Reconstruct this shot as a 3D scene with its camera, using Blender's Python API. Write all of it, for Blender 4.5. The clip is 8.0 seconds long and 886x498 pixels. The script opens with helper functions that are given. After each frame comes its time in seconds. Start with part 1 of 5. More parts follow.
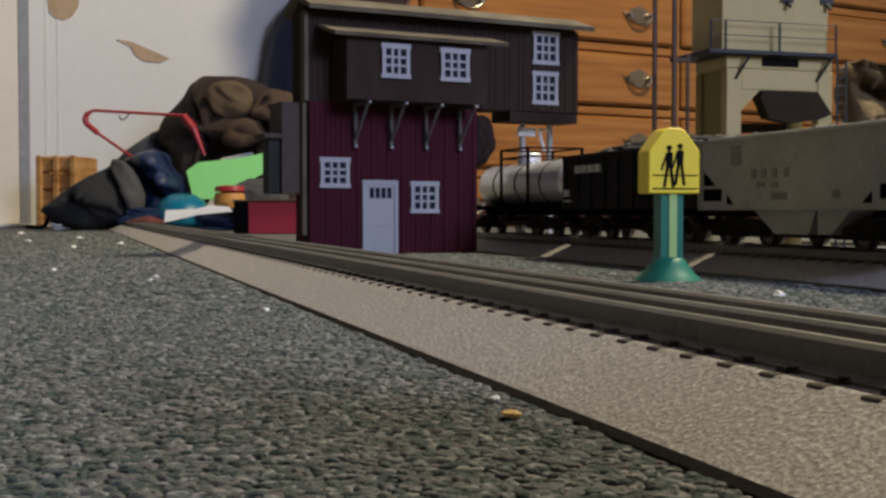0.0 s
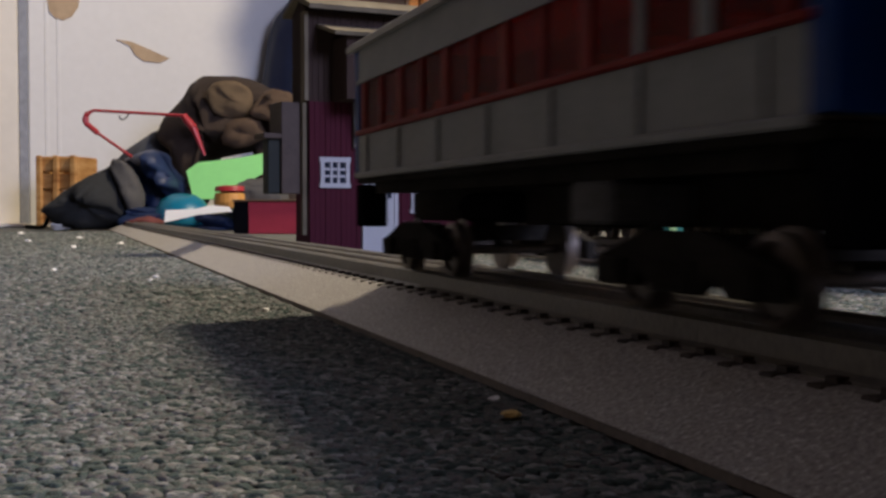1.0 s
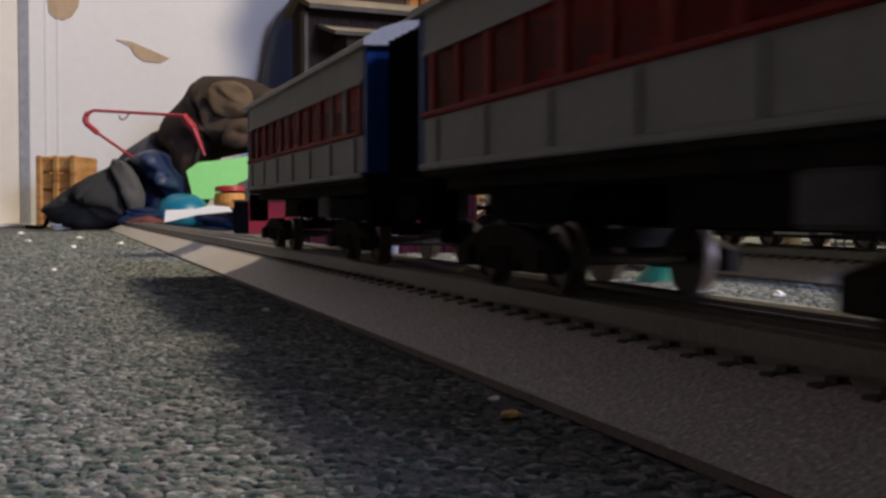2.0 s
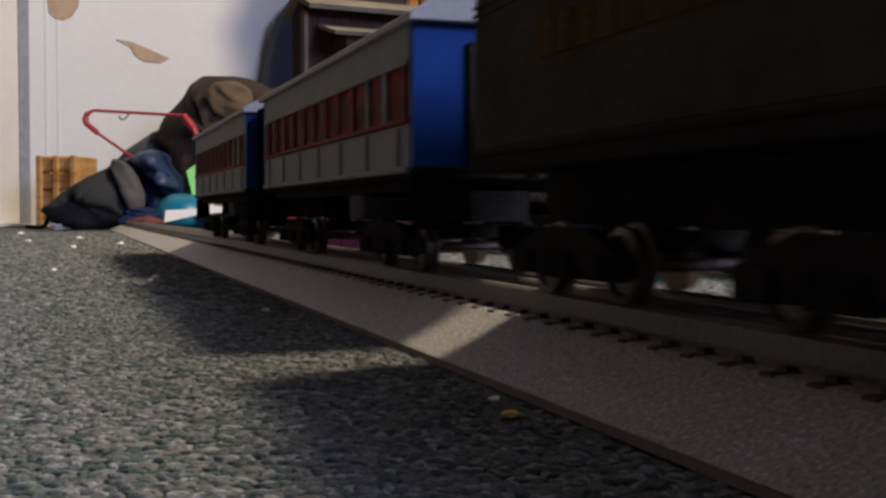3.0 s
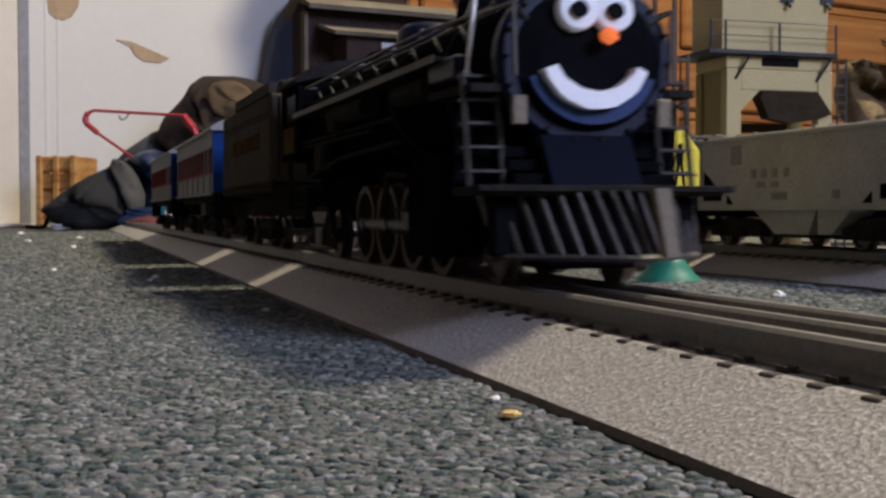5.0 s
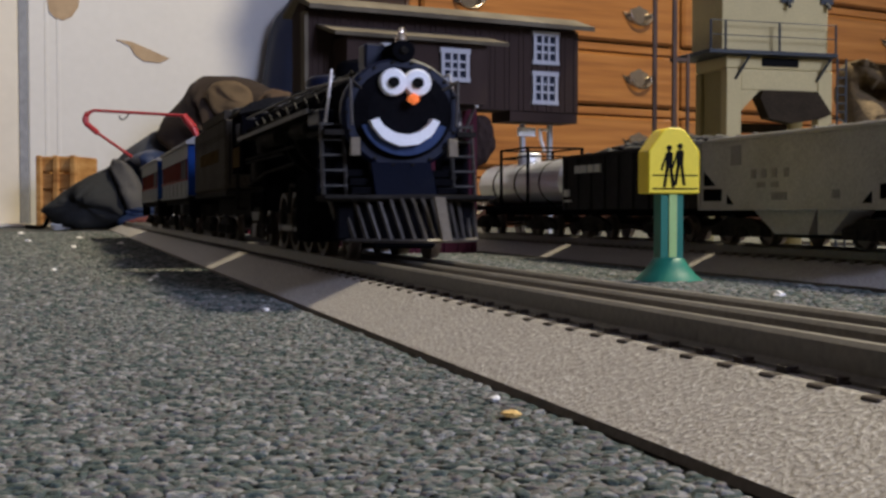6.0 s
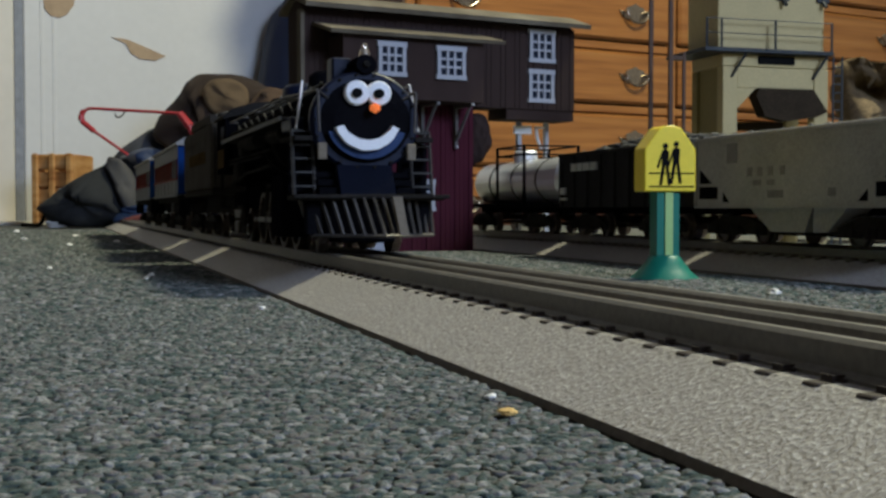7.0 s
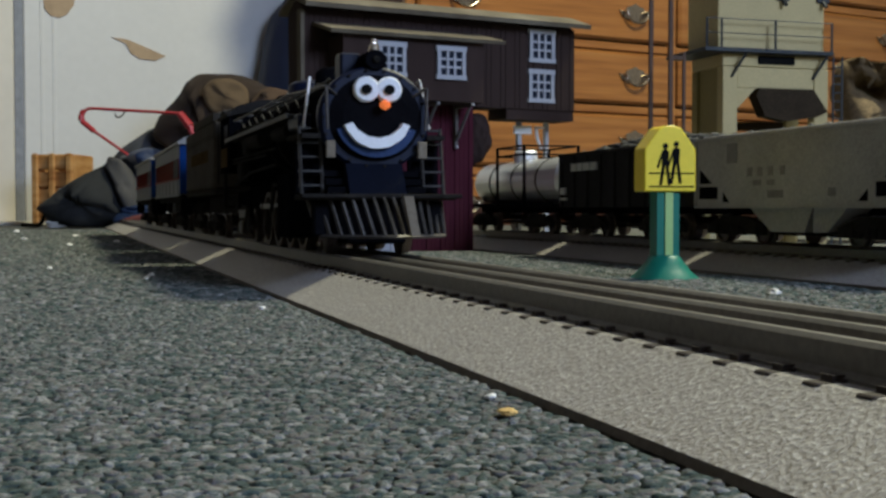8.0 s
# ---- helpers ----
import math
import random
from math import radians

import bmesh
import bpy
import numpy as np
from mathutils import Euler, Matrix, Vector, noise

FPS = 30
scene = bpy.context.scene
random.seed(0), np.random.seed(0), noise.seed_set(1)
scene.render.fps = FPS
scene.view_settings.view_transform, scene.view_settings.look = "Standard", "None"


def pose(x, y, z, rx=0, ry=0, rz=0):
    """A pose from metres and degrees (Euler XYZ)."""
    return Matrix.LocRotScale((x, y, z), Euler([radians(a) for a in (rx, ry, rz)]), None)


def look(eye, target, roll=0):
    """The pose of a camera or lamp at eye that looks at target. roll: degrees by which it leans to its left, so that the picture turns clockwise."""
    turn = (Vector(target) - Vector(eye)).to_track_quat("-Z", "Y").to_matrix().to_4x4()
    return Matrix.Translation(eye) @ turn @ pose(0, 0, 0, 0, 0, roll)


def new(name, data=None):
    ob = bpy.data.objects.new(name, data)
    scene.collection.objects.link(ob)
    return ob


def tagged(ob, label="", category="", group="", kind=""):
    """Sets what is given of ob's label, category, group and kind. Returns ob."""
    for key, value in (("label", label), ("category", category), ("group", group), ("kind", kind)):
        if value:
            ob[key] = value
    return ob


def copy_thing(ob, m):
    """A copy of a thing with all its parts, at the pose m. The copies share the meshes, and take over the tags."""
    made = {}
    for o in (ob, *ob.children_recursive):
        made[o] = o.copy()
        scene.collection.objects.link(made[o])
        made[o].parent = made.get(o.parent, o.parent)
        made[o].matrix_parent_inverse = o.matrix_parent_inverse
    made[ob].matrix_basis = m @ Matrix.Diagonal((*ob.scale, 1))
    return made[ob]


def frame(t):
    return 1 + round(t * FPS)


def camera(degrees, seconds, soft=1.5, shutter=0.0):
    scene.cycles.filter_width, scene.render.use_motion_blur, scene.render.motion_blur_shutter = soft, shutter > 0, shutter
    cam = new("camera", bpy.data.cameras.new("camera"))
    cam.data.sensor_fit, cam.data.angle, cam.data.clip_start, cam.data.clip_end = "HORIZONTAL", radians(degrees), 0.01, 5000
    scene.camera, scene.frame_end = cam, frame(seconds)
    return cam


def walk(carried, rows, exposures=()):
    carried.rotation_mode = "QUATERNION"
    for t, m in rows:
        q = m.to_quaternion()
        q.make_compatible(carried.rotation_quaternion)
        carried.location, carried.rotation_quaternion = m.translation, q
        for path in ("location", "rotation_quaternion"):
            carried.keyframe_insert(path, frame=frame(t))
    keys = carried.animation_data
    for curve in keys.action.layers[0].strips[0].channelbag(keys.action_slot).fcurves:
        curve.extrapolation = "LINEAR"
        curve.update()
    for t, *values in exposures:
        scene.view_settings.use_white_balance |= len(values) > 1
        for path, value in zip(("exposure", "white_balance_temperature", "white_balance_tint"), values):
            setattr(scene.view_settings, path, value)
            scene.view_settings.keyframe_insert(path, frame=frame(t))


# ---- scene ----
# The room's plan: x across the toy track, y along it, floor at z = 0.
YAW = 17.695
cam = camera(40.94, 8.0, soft=2.8, shutter=0.5)


def aim(turn, tilt):
    return pose(0, 0, 0.0383, 90 - tilt, 0, -turn)


walk(cam, [(0, aim(YAW, 1.80)), (6.6, aim(YAW, 1.80)), (6.9, aim(YAW + 0.18, 1.90)), (8.0, aim(YAW + 0.18, 1.90))],
     exposures=[(0, 0.26, 5480, 12), (0.5, 0.33, 5460, 15), (1.2, 0.53, 5430, 19), (4.6, 0.53, 5400, 17), (6.0, 0.45, 5430, 14), (6.6, 0.41, 5400, 12), (7.0, 0.28, 5080, 1), (8.0, 0.28, 5080, 1)])

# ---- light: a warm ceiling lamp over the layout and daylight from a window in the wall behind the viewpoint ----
world = bpy.data.worlds.new("world")
scene.world = world
world.use_nodes = True
sky = world.node_tree.nodes.new("ShaderNodeTexSky")
sky.sky_type, sky.sun_disc, sky.sun_elevation, sky.sun_rotation = "NISHITA", False, radians(30), radians(200)
world.node_tree.links.new(sky.outputs[0], world.node_tree.nodes["Background"].inputs[0])
world.node_tree.nodes["Background"].inputs[1].default_value = 0.1

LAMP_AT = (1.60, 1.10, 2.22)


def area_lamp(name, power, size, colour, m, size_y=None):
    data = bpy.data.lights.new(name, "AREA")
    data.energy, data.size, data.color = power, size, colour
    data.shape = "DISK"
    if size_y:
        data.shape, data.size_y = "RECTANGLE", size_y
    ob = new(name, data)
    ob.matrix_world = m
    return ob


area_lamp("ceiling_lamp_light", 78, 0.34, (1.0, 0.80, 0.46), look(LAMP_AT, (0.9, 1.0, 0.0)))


# ---- materials ----
def mat(name, colour, rough=0.6, metal=0.0, vary=0.25, scale=60, bump=0.15, fine=600, spec=0.4, per=None, glow=None, trans=0.0):
    m = bpy.data.materials.new(name)
    m.use_nodes = True
    nt = m.node_tree
    b = nt.nodes["Principled BSDF"]
    tc = nt.nodes.new("ShaderNodeTexCoord")
    n1, n2 = nt.nodes.new("ShaderNodeTexNoise"), nt.nodes.new("ShaderNodeTexNoise")
    for n, s in ((n1, scale), (n2, fine)):
        n.inputs["Scale"].default_value = s
        n.inputs["Detail"].default_value = 4
        nt.links.new(tc.outputs["Object"], n.inputs["Vector"])
    add = nt.nodes.new("ShaderNodeMath")
    add.operation = "ADD"
    nt.links.new(n1.outputs[0], add.inputs[0])
    nt.links.new(n2.outputs[0], add.inputs[1])
    ramp = nt.nodes.new("ShaderNodeMapRange")
    ramp.inputs[1].default_value, ramp.inputs[2].default_value = 0.6, 1.4
    ramp.inputs[3].default_value, ramp.inputs[4].default_value = 1 - vary, 1 + vary
    nt.links.new(add.outputs[0], ramp.inputs[0])
    last = ramp.outputs[0]
    if per:
        src = nt.nodes.new("ShaderNodeObjectInfo" if per == "object" else "ShaderNodeNewGeometry")
        r2 = nt.nodes.new("ShaderNodeMapRange")
        r2.inputs[3].default_value, r2.inputs[4].default_value = 0.75, 1.25
        nt.links.new(src.outputs["Random" if per == "object" else "Random Per Island"], r2.inputs[0])
        mul = nt.nodes.new("ShaderNodeMath")
        mul.operation = "MULTIPLY"
        nt.links.new(last, mul.inputs[0])
        nt.links.new(r2.outputs[0], mul.inputs[1])
        last = mul.outputs[0]
    mix = nt.nodes.new("ShaderNodeVectorMath")
    mix.operation = "SCALE"
    mix.inputs[0].default_value = colour
    nt.links.new(last, mix.inputs["Scale"])
    nt.links.new(mix.outputs[0], b.inputs["Base Color"])
    b.inputs["Roughness"].default_value, b.inputs["Metallic"].default_value = rough, metal
    b.inputs["Specular IOR Level"].default_value = spec
    b.inputs["Transmission Weight"].default_value = trans
    if glow:
        b.inputs["Emission Color"].default_value = (*glow[:3], 1)
        b.inputs["Emission Strength"].default_value = glow[3]
    if bump:
        bp = nt.nodes.new("ShaderNodeBump")
        bp.inputs["Strength"].default_value, bp.inputs["Distance"].default_value = bump, 0.002
        nt.links.new(n2.outputs[0], bp.inputs["Height"])
        nt.links.new(bp.outputs[0], b.inputs["Normal"])
    return m


def ramped(name, stops, scale, rough=0.9, per_island=False, bump=0.5, stretch=(1, 1, 1), kind="noise", detail=5, dist=0.002, spec=0.2):
    """A material whose colour runs through stops, by noise, waves or piece by piece."""
    m = bpy.data.materials.new(name)
    m.use_nodes = True
    nt = m.node_tree
    b = nt.nodes["Principled BSDF"]
    tc, mp = nt.nodes.new("ShaderNodeTexCoord"), nt.nodes.new("ShaderNodeMapping")
    mp.inputs["Scale"].default_value = stretch
    nt.links.new(tc.outputs["Object"], mp.inputs[0])
    n = nt.nodes.new("ShaderNodeTexNoise")
    n.inputs["Scale"].default_value, n.inputs["Detail"].default_value = scale, detail
    nt.links.new(mp.outputs[0], n.inputs["Vector"])
    fac = n.outputs[0]
    if per_island:
        g = nt.nodes.new("ShaderNodeNewGeometry")
        a = nt.nodes.new("ShaderNodeMath")
        a.operation = "MULTIPLY_ADD"
        a.inputs[1].default_value, a.inputs[2].default_value = 0.62, -0.29
        nt.links.new(g.outputs["Random Per Island"], a.inputs[0])
        c = nt.nodes.new("ShaderNodeMath")
        c.operation = "ADD"
        nt.links.new(a.outputs[0], c.inputs[0])
        nt.links.new(n.outputs[0], c.inputs[1])
        fac = c.outputs[0]
    r = nt.nodes.new("ShaderNodeValToRGB")
    while len(r.color_ramp.elements) < len(stops):
        r.color_ramp.elements.new(0.5)
    for e, (p, col) in zip(r.color_ramp.elements, stops):
        e.position, e.color = p, (*col, 1)
    nt.links.new(fac, r.inputs[0])
    nt.links.new(r.outputs[0], b.inputs["Base Color"])
    b.inputs["Roughness"].default_value = rough
    b.inputs["Specular IOR Level"].default_value = spec
    if bump:
        bp = nt.nodes.new("ShaderNodeBump")
        bp.inputs["Strength"].default_value, bp.inputs["Distance"].default_value = bump, dist
        nt.links.new(n.outputs[0], bp.inputs["Height"])
        nt.links.new(bp.outputs[0], b.inputs["Normal"])
    return m


CARPET = [(0.22, (0.040, 0.052, 0.048)), (0.36, (0.066, 0.088, 0.079)), (0.46, (0.102, 0.112, 0.104)), (0.54, (0.132, 0.130, 0.122)), (0.61, (0.148, 0.126, 0.124)), (0.68, (0.092, 0.110, 0.101)), (0.82, (0.25, 0.245, 0.235))]
M_TUFT = ramped("carpet_tuft", CARPET, 620, per_island=True, bump=0.9, detail=7, dist=0.0012)
M_CARPET = ramped("carpet_weave", CARPET, 260, bump=1.0)
M_BALLAST = ramped("moulded_ballast", [(0.28, (0.165, 0.150, 0.136)), (0.44, (0.285, 0.264, 0.242)), (0.58, (0.35, 0.328, 0.306)), (0.70, (0.56, 0.54, 0.52))], 950, bump=0.6, dist=0.0010, detail=7, rough=0.55, spec=0.5)
M_BEDEDGE = mat("roadbed_rim", (0.14, 0.12, 0.10), 0.8)
M_TIE = mat("brown_plastic_tie", (0.045, 0.032, 0.026), 0.7, per="object")
M_RAIL = mat("dull_grey_rail", (0.145, 0.135, 0.118), 0.5, 0.35, vary=0.3, scale=30, bump=0.05)
M_WALL = mat("wall_paint", (0.55, 0.51, 0.46), 0.7, vary=0.04, scale=3, bump=0.1, fine=60)
M_DOOR = mat("white_door_paint", (0.66, 0.645, 0.635), 0.5, vary=0.04, scale=4, bump=0.08, fine=50)
M_TRIM = mat("cream_trim_paint", (0.70, 0.65, 0.57), 0.5, vary=0.05, scale=5, bump=0.05, fine=40)
M_GAPSHADE = mat("gap_shade", (0.25, 0.26, 0.30), 0.6)
M_PEEL = mat("bare_card_patch", (0.42, 0.31, 0.20), 0.85, vary=0.2, scale=40)
# for walls out of view, kept dark to cut bounced light
M_DARKWALL = mat("bounce_cutting_wall", (0.09, 0.065, 0.05), 0.6, vary=0.2, scale=4, bump=0.1, fine=60)
# ceiling out of view, greyed to lower the room's ambient light
M_CEIL = mat("bounce_cutting_ceiling", (0.42, 0.40, 0.38), 0.8, vary=0.03, scale=3)
M_OAK = ramped("honey_oak", [(0.3, (0.185, 0.072, 0.016)), (0.5, (0.265, 0.110, 0.025)), (0.7, (0.33, 0.15, 0.038))], 5, rough=0.3, bump=0.02, stretch=(0.6, 1, 14), spec=0.5)
# the oak again, darkened to paint shade into the drawer gaps
M_OAKSHADE = mat("oak_gap_shade", (0.10, 0.035, 0.012), 0.5)
M_PULL = mat("tarnished_bronze", (0.30, 0.25, 0.19), 0.25, 0.9, vary=0.4, scale=80)
M_BLACK = mat("black_engine_paint", (0.006, 0.006, 0.0075), 0.8, vary=0.3, bump=0.06, spec=0.0)
M_NAVY = mat("navy_engine_paint", (0.0032, 0.0062, 0.023), 0.45, vary=0.2, bump=0.04, spec=0.2)
M_GREYBLK = mat("weathered_grey_black", (0.024, 0.022, 0.020), 0.8, vary=0.5, spec=0.01)
# black lifted towards tan, with the sheen of the sides in the colour
M_TENDER = mat("tan_sheen_tender_black", (0.050, 0.043, 0.034), 0.75, vary=0.5, scale=35, spec=0.02)
M_GOLD = mat("dull_gold_lettering", (0.078, 0.054, 0.025), 0.7, vary=0.45, scale=90, spec=0.0)
M_STEEL = mat("worn_steel", (0.070, 0.062, 0.054), 0.5, 0.35, vary=0.6)
M_FITTING = mat("sooty_steel_fitting", (0.040, 0.036, 0.032), 0.55, 0.3, vary=0.5)
M_WORNPALE = mat("worn_pale_casting", (0.060, 0.052, 0.043), 0.6, 0.1, vary=0.7, scale=160)
M_CHROME = mat("polished_brass_chrome", (0.8, 0.72, 0.6), 0.15, 1.0, vary=0.05)
# pale base colour carries the bright shine of the wire
M_WIRE = mat("pale_shine_wire", (0.80, 0.78, 0.75), 0.35, 0.3, vary=0.05)
M_WHEEL = mat("wheel_steel", (0.11, 0.092, 0.08), 0.45, 0.7)
M_COACH = mat("grey_white_coach", (0.225, 0.228, 0.235), 0.6, vary=0.15, bump=0.04, spec=0.12)
M_ROOF = mat("grey_coach_roof", (0.30, 0.29, 0.28), 0.6, vary=0.15)
M_RED = mat("red_coach_stripe", (0.19, 0.024, 0.020), 0.6, vary=0.2, spec=0.05)
M_BLUE = mat("bright_blue_coach_end", (0.007, 0.034, 0.165), 0.55, vary=0.2, bump=0.03, spec=0.08)
M_EYE = mat("white_foam", (0.90, 0.91, 0.94), 0.8, vary=0.05)
# the nose is a small lamp, given one constant glow
M_NOSE = mat("red_lamp_bead", (0.75, 0.13, 0.03), 0.12, vary=0.1, bump=0, glow=(1.0, 0.22, 0.04, 0.45))
M_YELLOW = mat("yellow_sign_plastic", (0.92, 0.72, 0.02), 0.45, vary=0.06, bump=0.03)
M_GREEN = mat("green_toy_plastic", (0.022, 0.165, 0.112), 0.4, vary=0.08, bump=0.03)
M_LTGREEN = mat("pale_green_plastic", (0.40, 0.58, 0.20), 0.4, vary=0.08)
M_INK = mat("black_print", (0.004, 0.004, 0.004), 0.8, spec=0.1)
M_HOPPER = mat("grey_hopper_paint", (0.36, 0.35, 0.34), 0.6, vary=0.28, scale=25)
M_LETTER = mat("faded_dark_lettering", (0.22, 0.215, 0.21), 0.7)
M_WHITEPR = mat("white_print", (0.55, 0.55, 0.53), 0.7)
M_SILVER = mat("silver_tank", (0.92, 0.92, 0.93), 0.28, 0.55, vary=0.08, scale=30)
M_BARN = ramped("maroon_board_wall", [(0.3, (0.044, 0.008, 0.017)), (0.6, (0.062, 0.011, 0.022)), (0.8, (0.082, 0.017, 0.028))], 30, stretch=(1, 1, 0.2), bump=0.2)
M_BROWN = ramped("dark_brown_board_wall", [(0.3, (0.026, 0.0165, 0.0145)), (0.6, (0.043, 0.028, 0.024)), (0.8, (0.062, 0.042, 0.036))], 30, stretch=(1, 1, 0.2), bump=0.2)
M_TARP = ramped("tan_tar_paper_roof", [(0.3, (0.085, 0.070, 0.050)), (0.6, (0.145, 0.124, 0.088)), (0.8, (0.20, 0.175, 0.13))], 25, bump=0.2)
M_WINWHITE = mat("white_window_trim", (0.39, 0.395, 0.43), 0.6, vary=0.06)
M_PANE = mat("dark_glass_pane", (0.02, 0.025, 0.04), 0.12, vary=0.1, bump=0)
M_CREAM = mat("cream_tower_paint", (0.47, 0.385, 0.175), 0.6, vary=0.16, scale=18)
# the tower's cream, darkened to olive to paint in its shaded sides
M_CREAMSHADE = mat("shaded_cream_board", (0.25, 0.20, 0.065), 0.7, vary=0.2, scale=18)
M_IRON = mat("dark_blue_iron", (0.032, 0.035, 0.038), 0.5, 0.4)
M_COAL = mat("coal_lumps", (0.02, 0.02, 0.02), 0.5, vary=0.4, per="island")


def glassy_red():
    m = bpy.data.materials.new("red_translucent_window")
    m.use_nodes = True
    nt = m.node_tree
    out = nt.nodes["Material Output"]
    b = nt.nodes["Principled BSDF"]
    b.inputs["Base Color"].default_value, b.inputs["Roughness"].default_value = (0.14, 0.014, 0.011, 1), 0.2
    tl, tr = nt.nodes.new("ShaderNodeBsdfTranslucent"), nt.nodes.new("ShaderNodeBsdfTransparent")
    tl.inputs[0].default_value, tr.inputs[0].default_value = (0.70, 0.10, 0.03, 1), (0.85, 0.30, 0.15, 1)
    m1, m2 = nt.nodes.new("ShaderNodeMixShader"), nt.nodes.new("ShaderNodeMixShader")
    m1.inputs[0].default_value, m2.inputs[0].default_value = 0.6, 0.8
    nt.links.new(b.outputs[0], m1.inputs[1])
    nt.links.new(tl.outputs[0], m1.inputs[2])
    nt.links.new(m1.outputs[0], m2.inputs[1])
    nt.links.new(tr.outputs[0], m2.inputs[2])
    nt.links.new(m2.outputs[0], out.inputs[0])
    return m


M_REDPANE = glassy_red()


# ---- mesh helpers ----
def box(bm, x0, x1, y0, y1, z0, z1, bevel=0.0, m=None):
    vs = [bm.verts.new((x, y, z)) for x in (x0, x1) for y in (y0, y1) for z in (z0, z1)]
    fs = [bm.faces.new([vs[i] for i in q]) for q in ((0, 1, 3, 2), (4, 6, 7, 5), (0, 4, 5, 1), (2, 3, 7, 6), (0, 2, 6, 4), (1, 5, 7, 3))]
    if m:
        bmesh.ops.transform(bm, matrix=m, verts=vs)
    if bevel:
        es = list({e for f in fs for e in f.edges})
        bmesh.ops.bevel(bm, geom=es, offset=bevel, segments=1, affect="EDGES")
    return bm


def prism(bm, pts, a, b, axis="y"):
    """The outline pts pushed from a to b along an axis."""
    def at3(p, w):
        return {"x": (w, p[0], p[1]), "y": (p[0], w, p[1]), "z": (p[0], p[1], w)}[axis]
    r0, r1 = [[bm.verts.new(at3(p, w)) for p in pts] for w in (a, b)]
    n = len(pts)
    for i in range(n):
        bm.faces.new((r0[i], r0[(i + 1) % n], r1[(i + 1) % n], r1[i]))
    bm.faces.new(r0[::-1])
    bm.faces.new(r1)
    return bm


def rod(bm, p, q, r, seg=8, r2=None):
    """A round bar from p to q."""
    p, q = Vector(p), Vector(q)
    d = q - p
    m = Matrix.Translation((p + q) / 2) @ d.to_track_quat("Z", "Y").to_matrix().to_4x4()
    bmesh.ops.create_cone(bm, cap_ends=True, segments=seg, radius1=r, radius2=r if r2 is None else r2, depth=d.length, matrix=m)
    return bm


def lathe(bm, prof, m=None, seg=20, caps=True):
    """Rings (radius, height) turned round z."""
    rings = []
    for r, z in prof:
        rings.append([bm.verts.new((r * math.cos(2 * math.pi * i / seg), r * math.sin(2 * math.pi * i / seg), z)) for i in range(seg)])
    for a, b in zip(rings, rings[1:]):
        for i in range(seg):
            bm.faces.new((a[i], a[(i + 1) % seg], b[(i + 1) % seg], b[i]))
    if caps:
        bm.faces.new(rings[0][::-1])
        bm.faces.new(rings[-1])
    if m:
        bmesh.ops.transform(bm, matrix=m, verts=[v for r in rings for v in r])
    return bm


def sweep(bm, pts, r, seg=6):
    """One bent round bar through the points."""
    pts = [Vector(p) for p in pts]
    rings = []
    for i, p in enumerate(pts):
        d = (pts[min(i + 1, len(pts) - 1)] - pts[max(i - 1, 0)]).normalized()
        side = d.cross(Vector((0, 0, 1)) if abs(d.z) < 0.9 else Vector((1, 0, 0))).normalized()
        up = side.cross(d)
        rings.append([bm.verts.new(p + side * (r * math.cos(math.tau * k / seg)) + up * (r * math.sin(math.tau * k / seg))) for k in range(seg)])
    for a, b in zip(rings, rings[1:]):
        for k in range(seg):
            bm.faces.new((a[k], a[(k + 1) % seg], b[(k + 1) % seg], b[k]))
    bm.faces.new(rings[0][::-1])
    bm.faces.new(rings[-1])
    return bm


def blob(bm, c, r, sub=2, rough=0.0, freq=1.0, seed=0, m=None, square=0.0, taper=0.0):
    """A lump: a ball stretched to the radii r, roughened by noise."""
    made = bmesh.ops.create_icosphere(bm, subdivisions=sub, radius=1)["verts"]
    for v in made:
        k = 1 + rough * noise.noise(v.co * freq + Vector((seed * 7.3, seed * 1.7, 0))) + 0.5 * rough * noise.noise(v.co * freq * 2.7 + Vector((seed, 3, 0))) - 0.15 * rough * abs(noise.noise(v.co * freq * 5 + Vector((2, seed, 0))))
        if taper:
            v.co.z *= 1 + taper * v.co.x
        if square:
            v.co = Vector([math.copysign(abs(t) ** square, t) for t in v.co])
        v.co = Vector((v.co.x * r[0], v.co.y * r[1], v.co.z * r[2])) * k
        if m:
            v.co = m @ v.co
        v.co += Vector(c)
    return bm


# proportions of the models: across, along, up
KS = (1, 1, 1)
KY = 1.5225
MODEL = (1, KY, 0.9)


def upright(x, y, z):
    """A pose for round upright things inside a lengthened model."""
    return pose(x, y, z) @ Matrix.Diagonal((1, 1 / KY, 1, 1))


def part(name, bm, material, parent, label="", smooth=False):
    bmesh.ops.recalc_face_normals(bm, faces=bm.faces[:])
    bmesh.ops.scale(bm, vec=Vector(KS), verts=bm.verts[:])
    me = bpy.data.meshes.new(name)
    bm.to_mesh(me)
    bm.free()
    me.materials.append(material)
    if smooth:
        me.polygons.foreach_set("use_smooth", [True] * len(me.polygons))
    ob = new(name, me)
    ob.parent = parent
    if label:
        ob["label"] = label
    return ob


def thing(name, m, label, category, group="", kind=""):
    ob = new(name)
    ob.empty_display_size = 0.02
    ob.matrix_basis = m
    return tagged(ob, label, category, group, kind)


def solo(name, bm, material, label, category, m=None, kind="", smooth=False, group=""):
    ob = part(name, bm, material, None, smooth=smooth)
    if m:
        ob.matrix_basis = m
    return tagged(ob, label, category, group, kind)


def B():
    return bmesh.new()


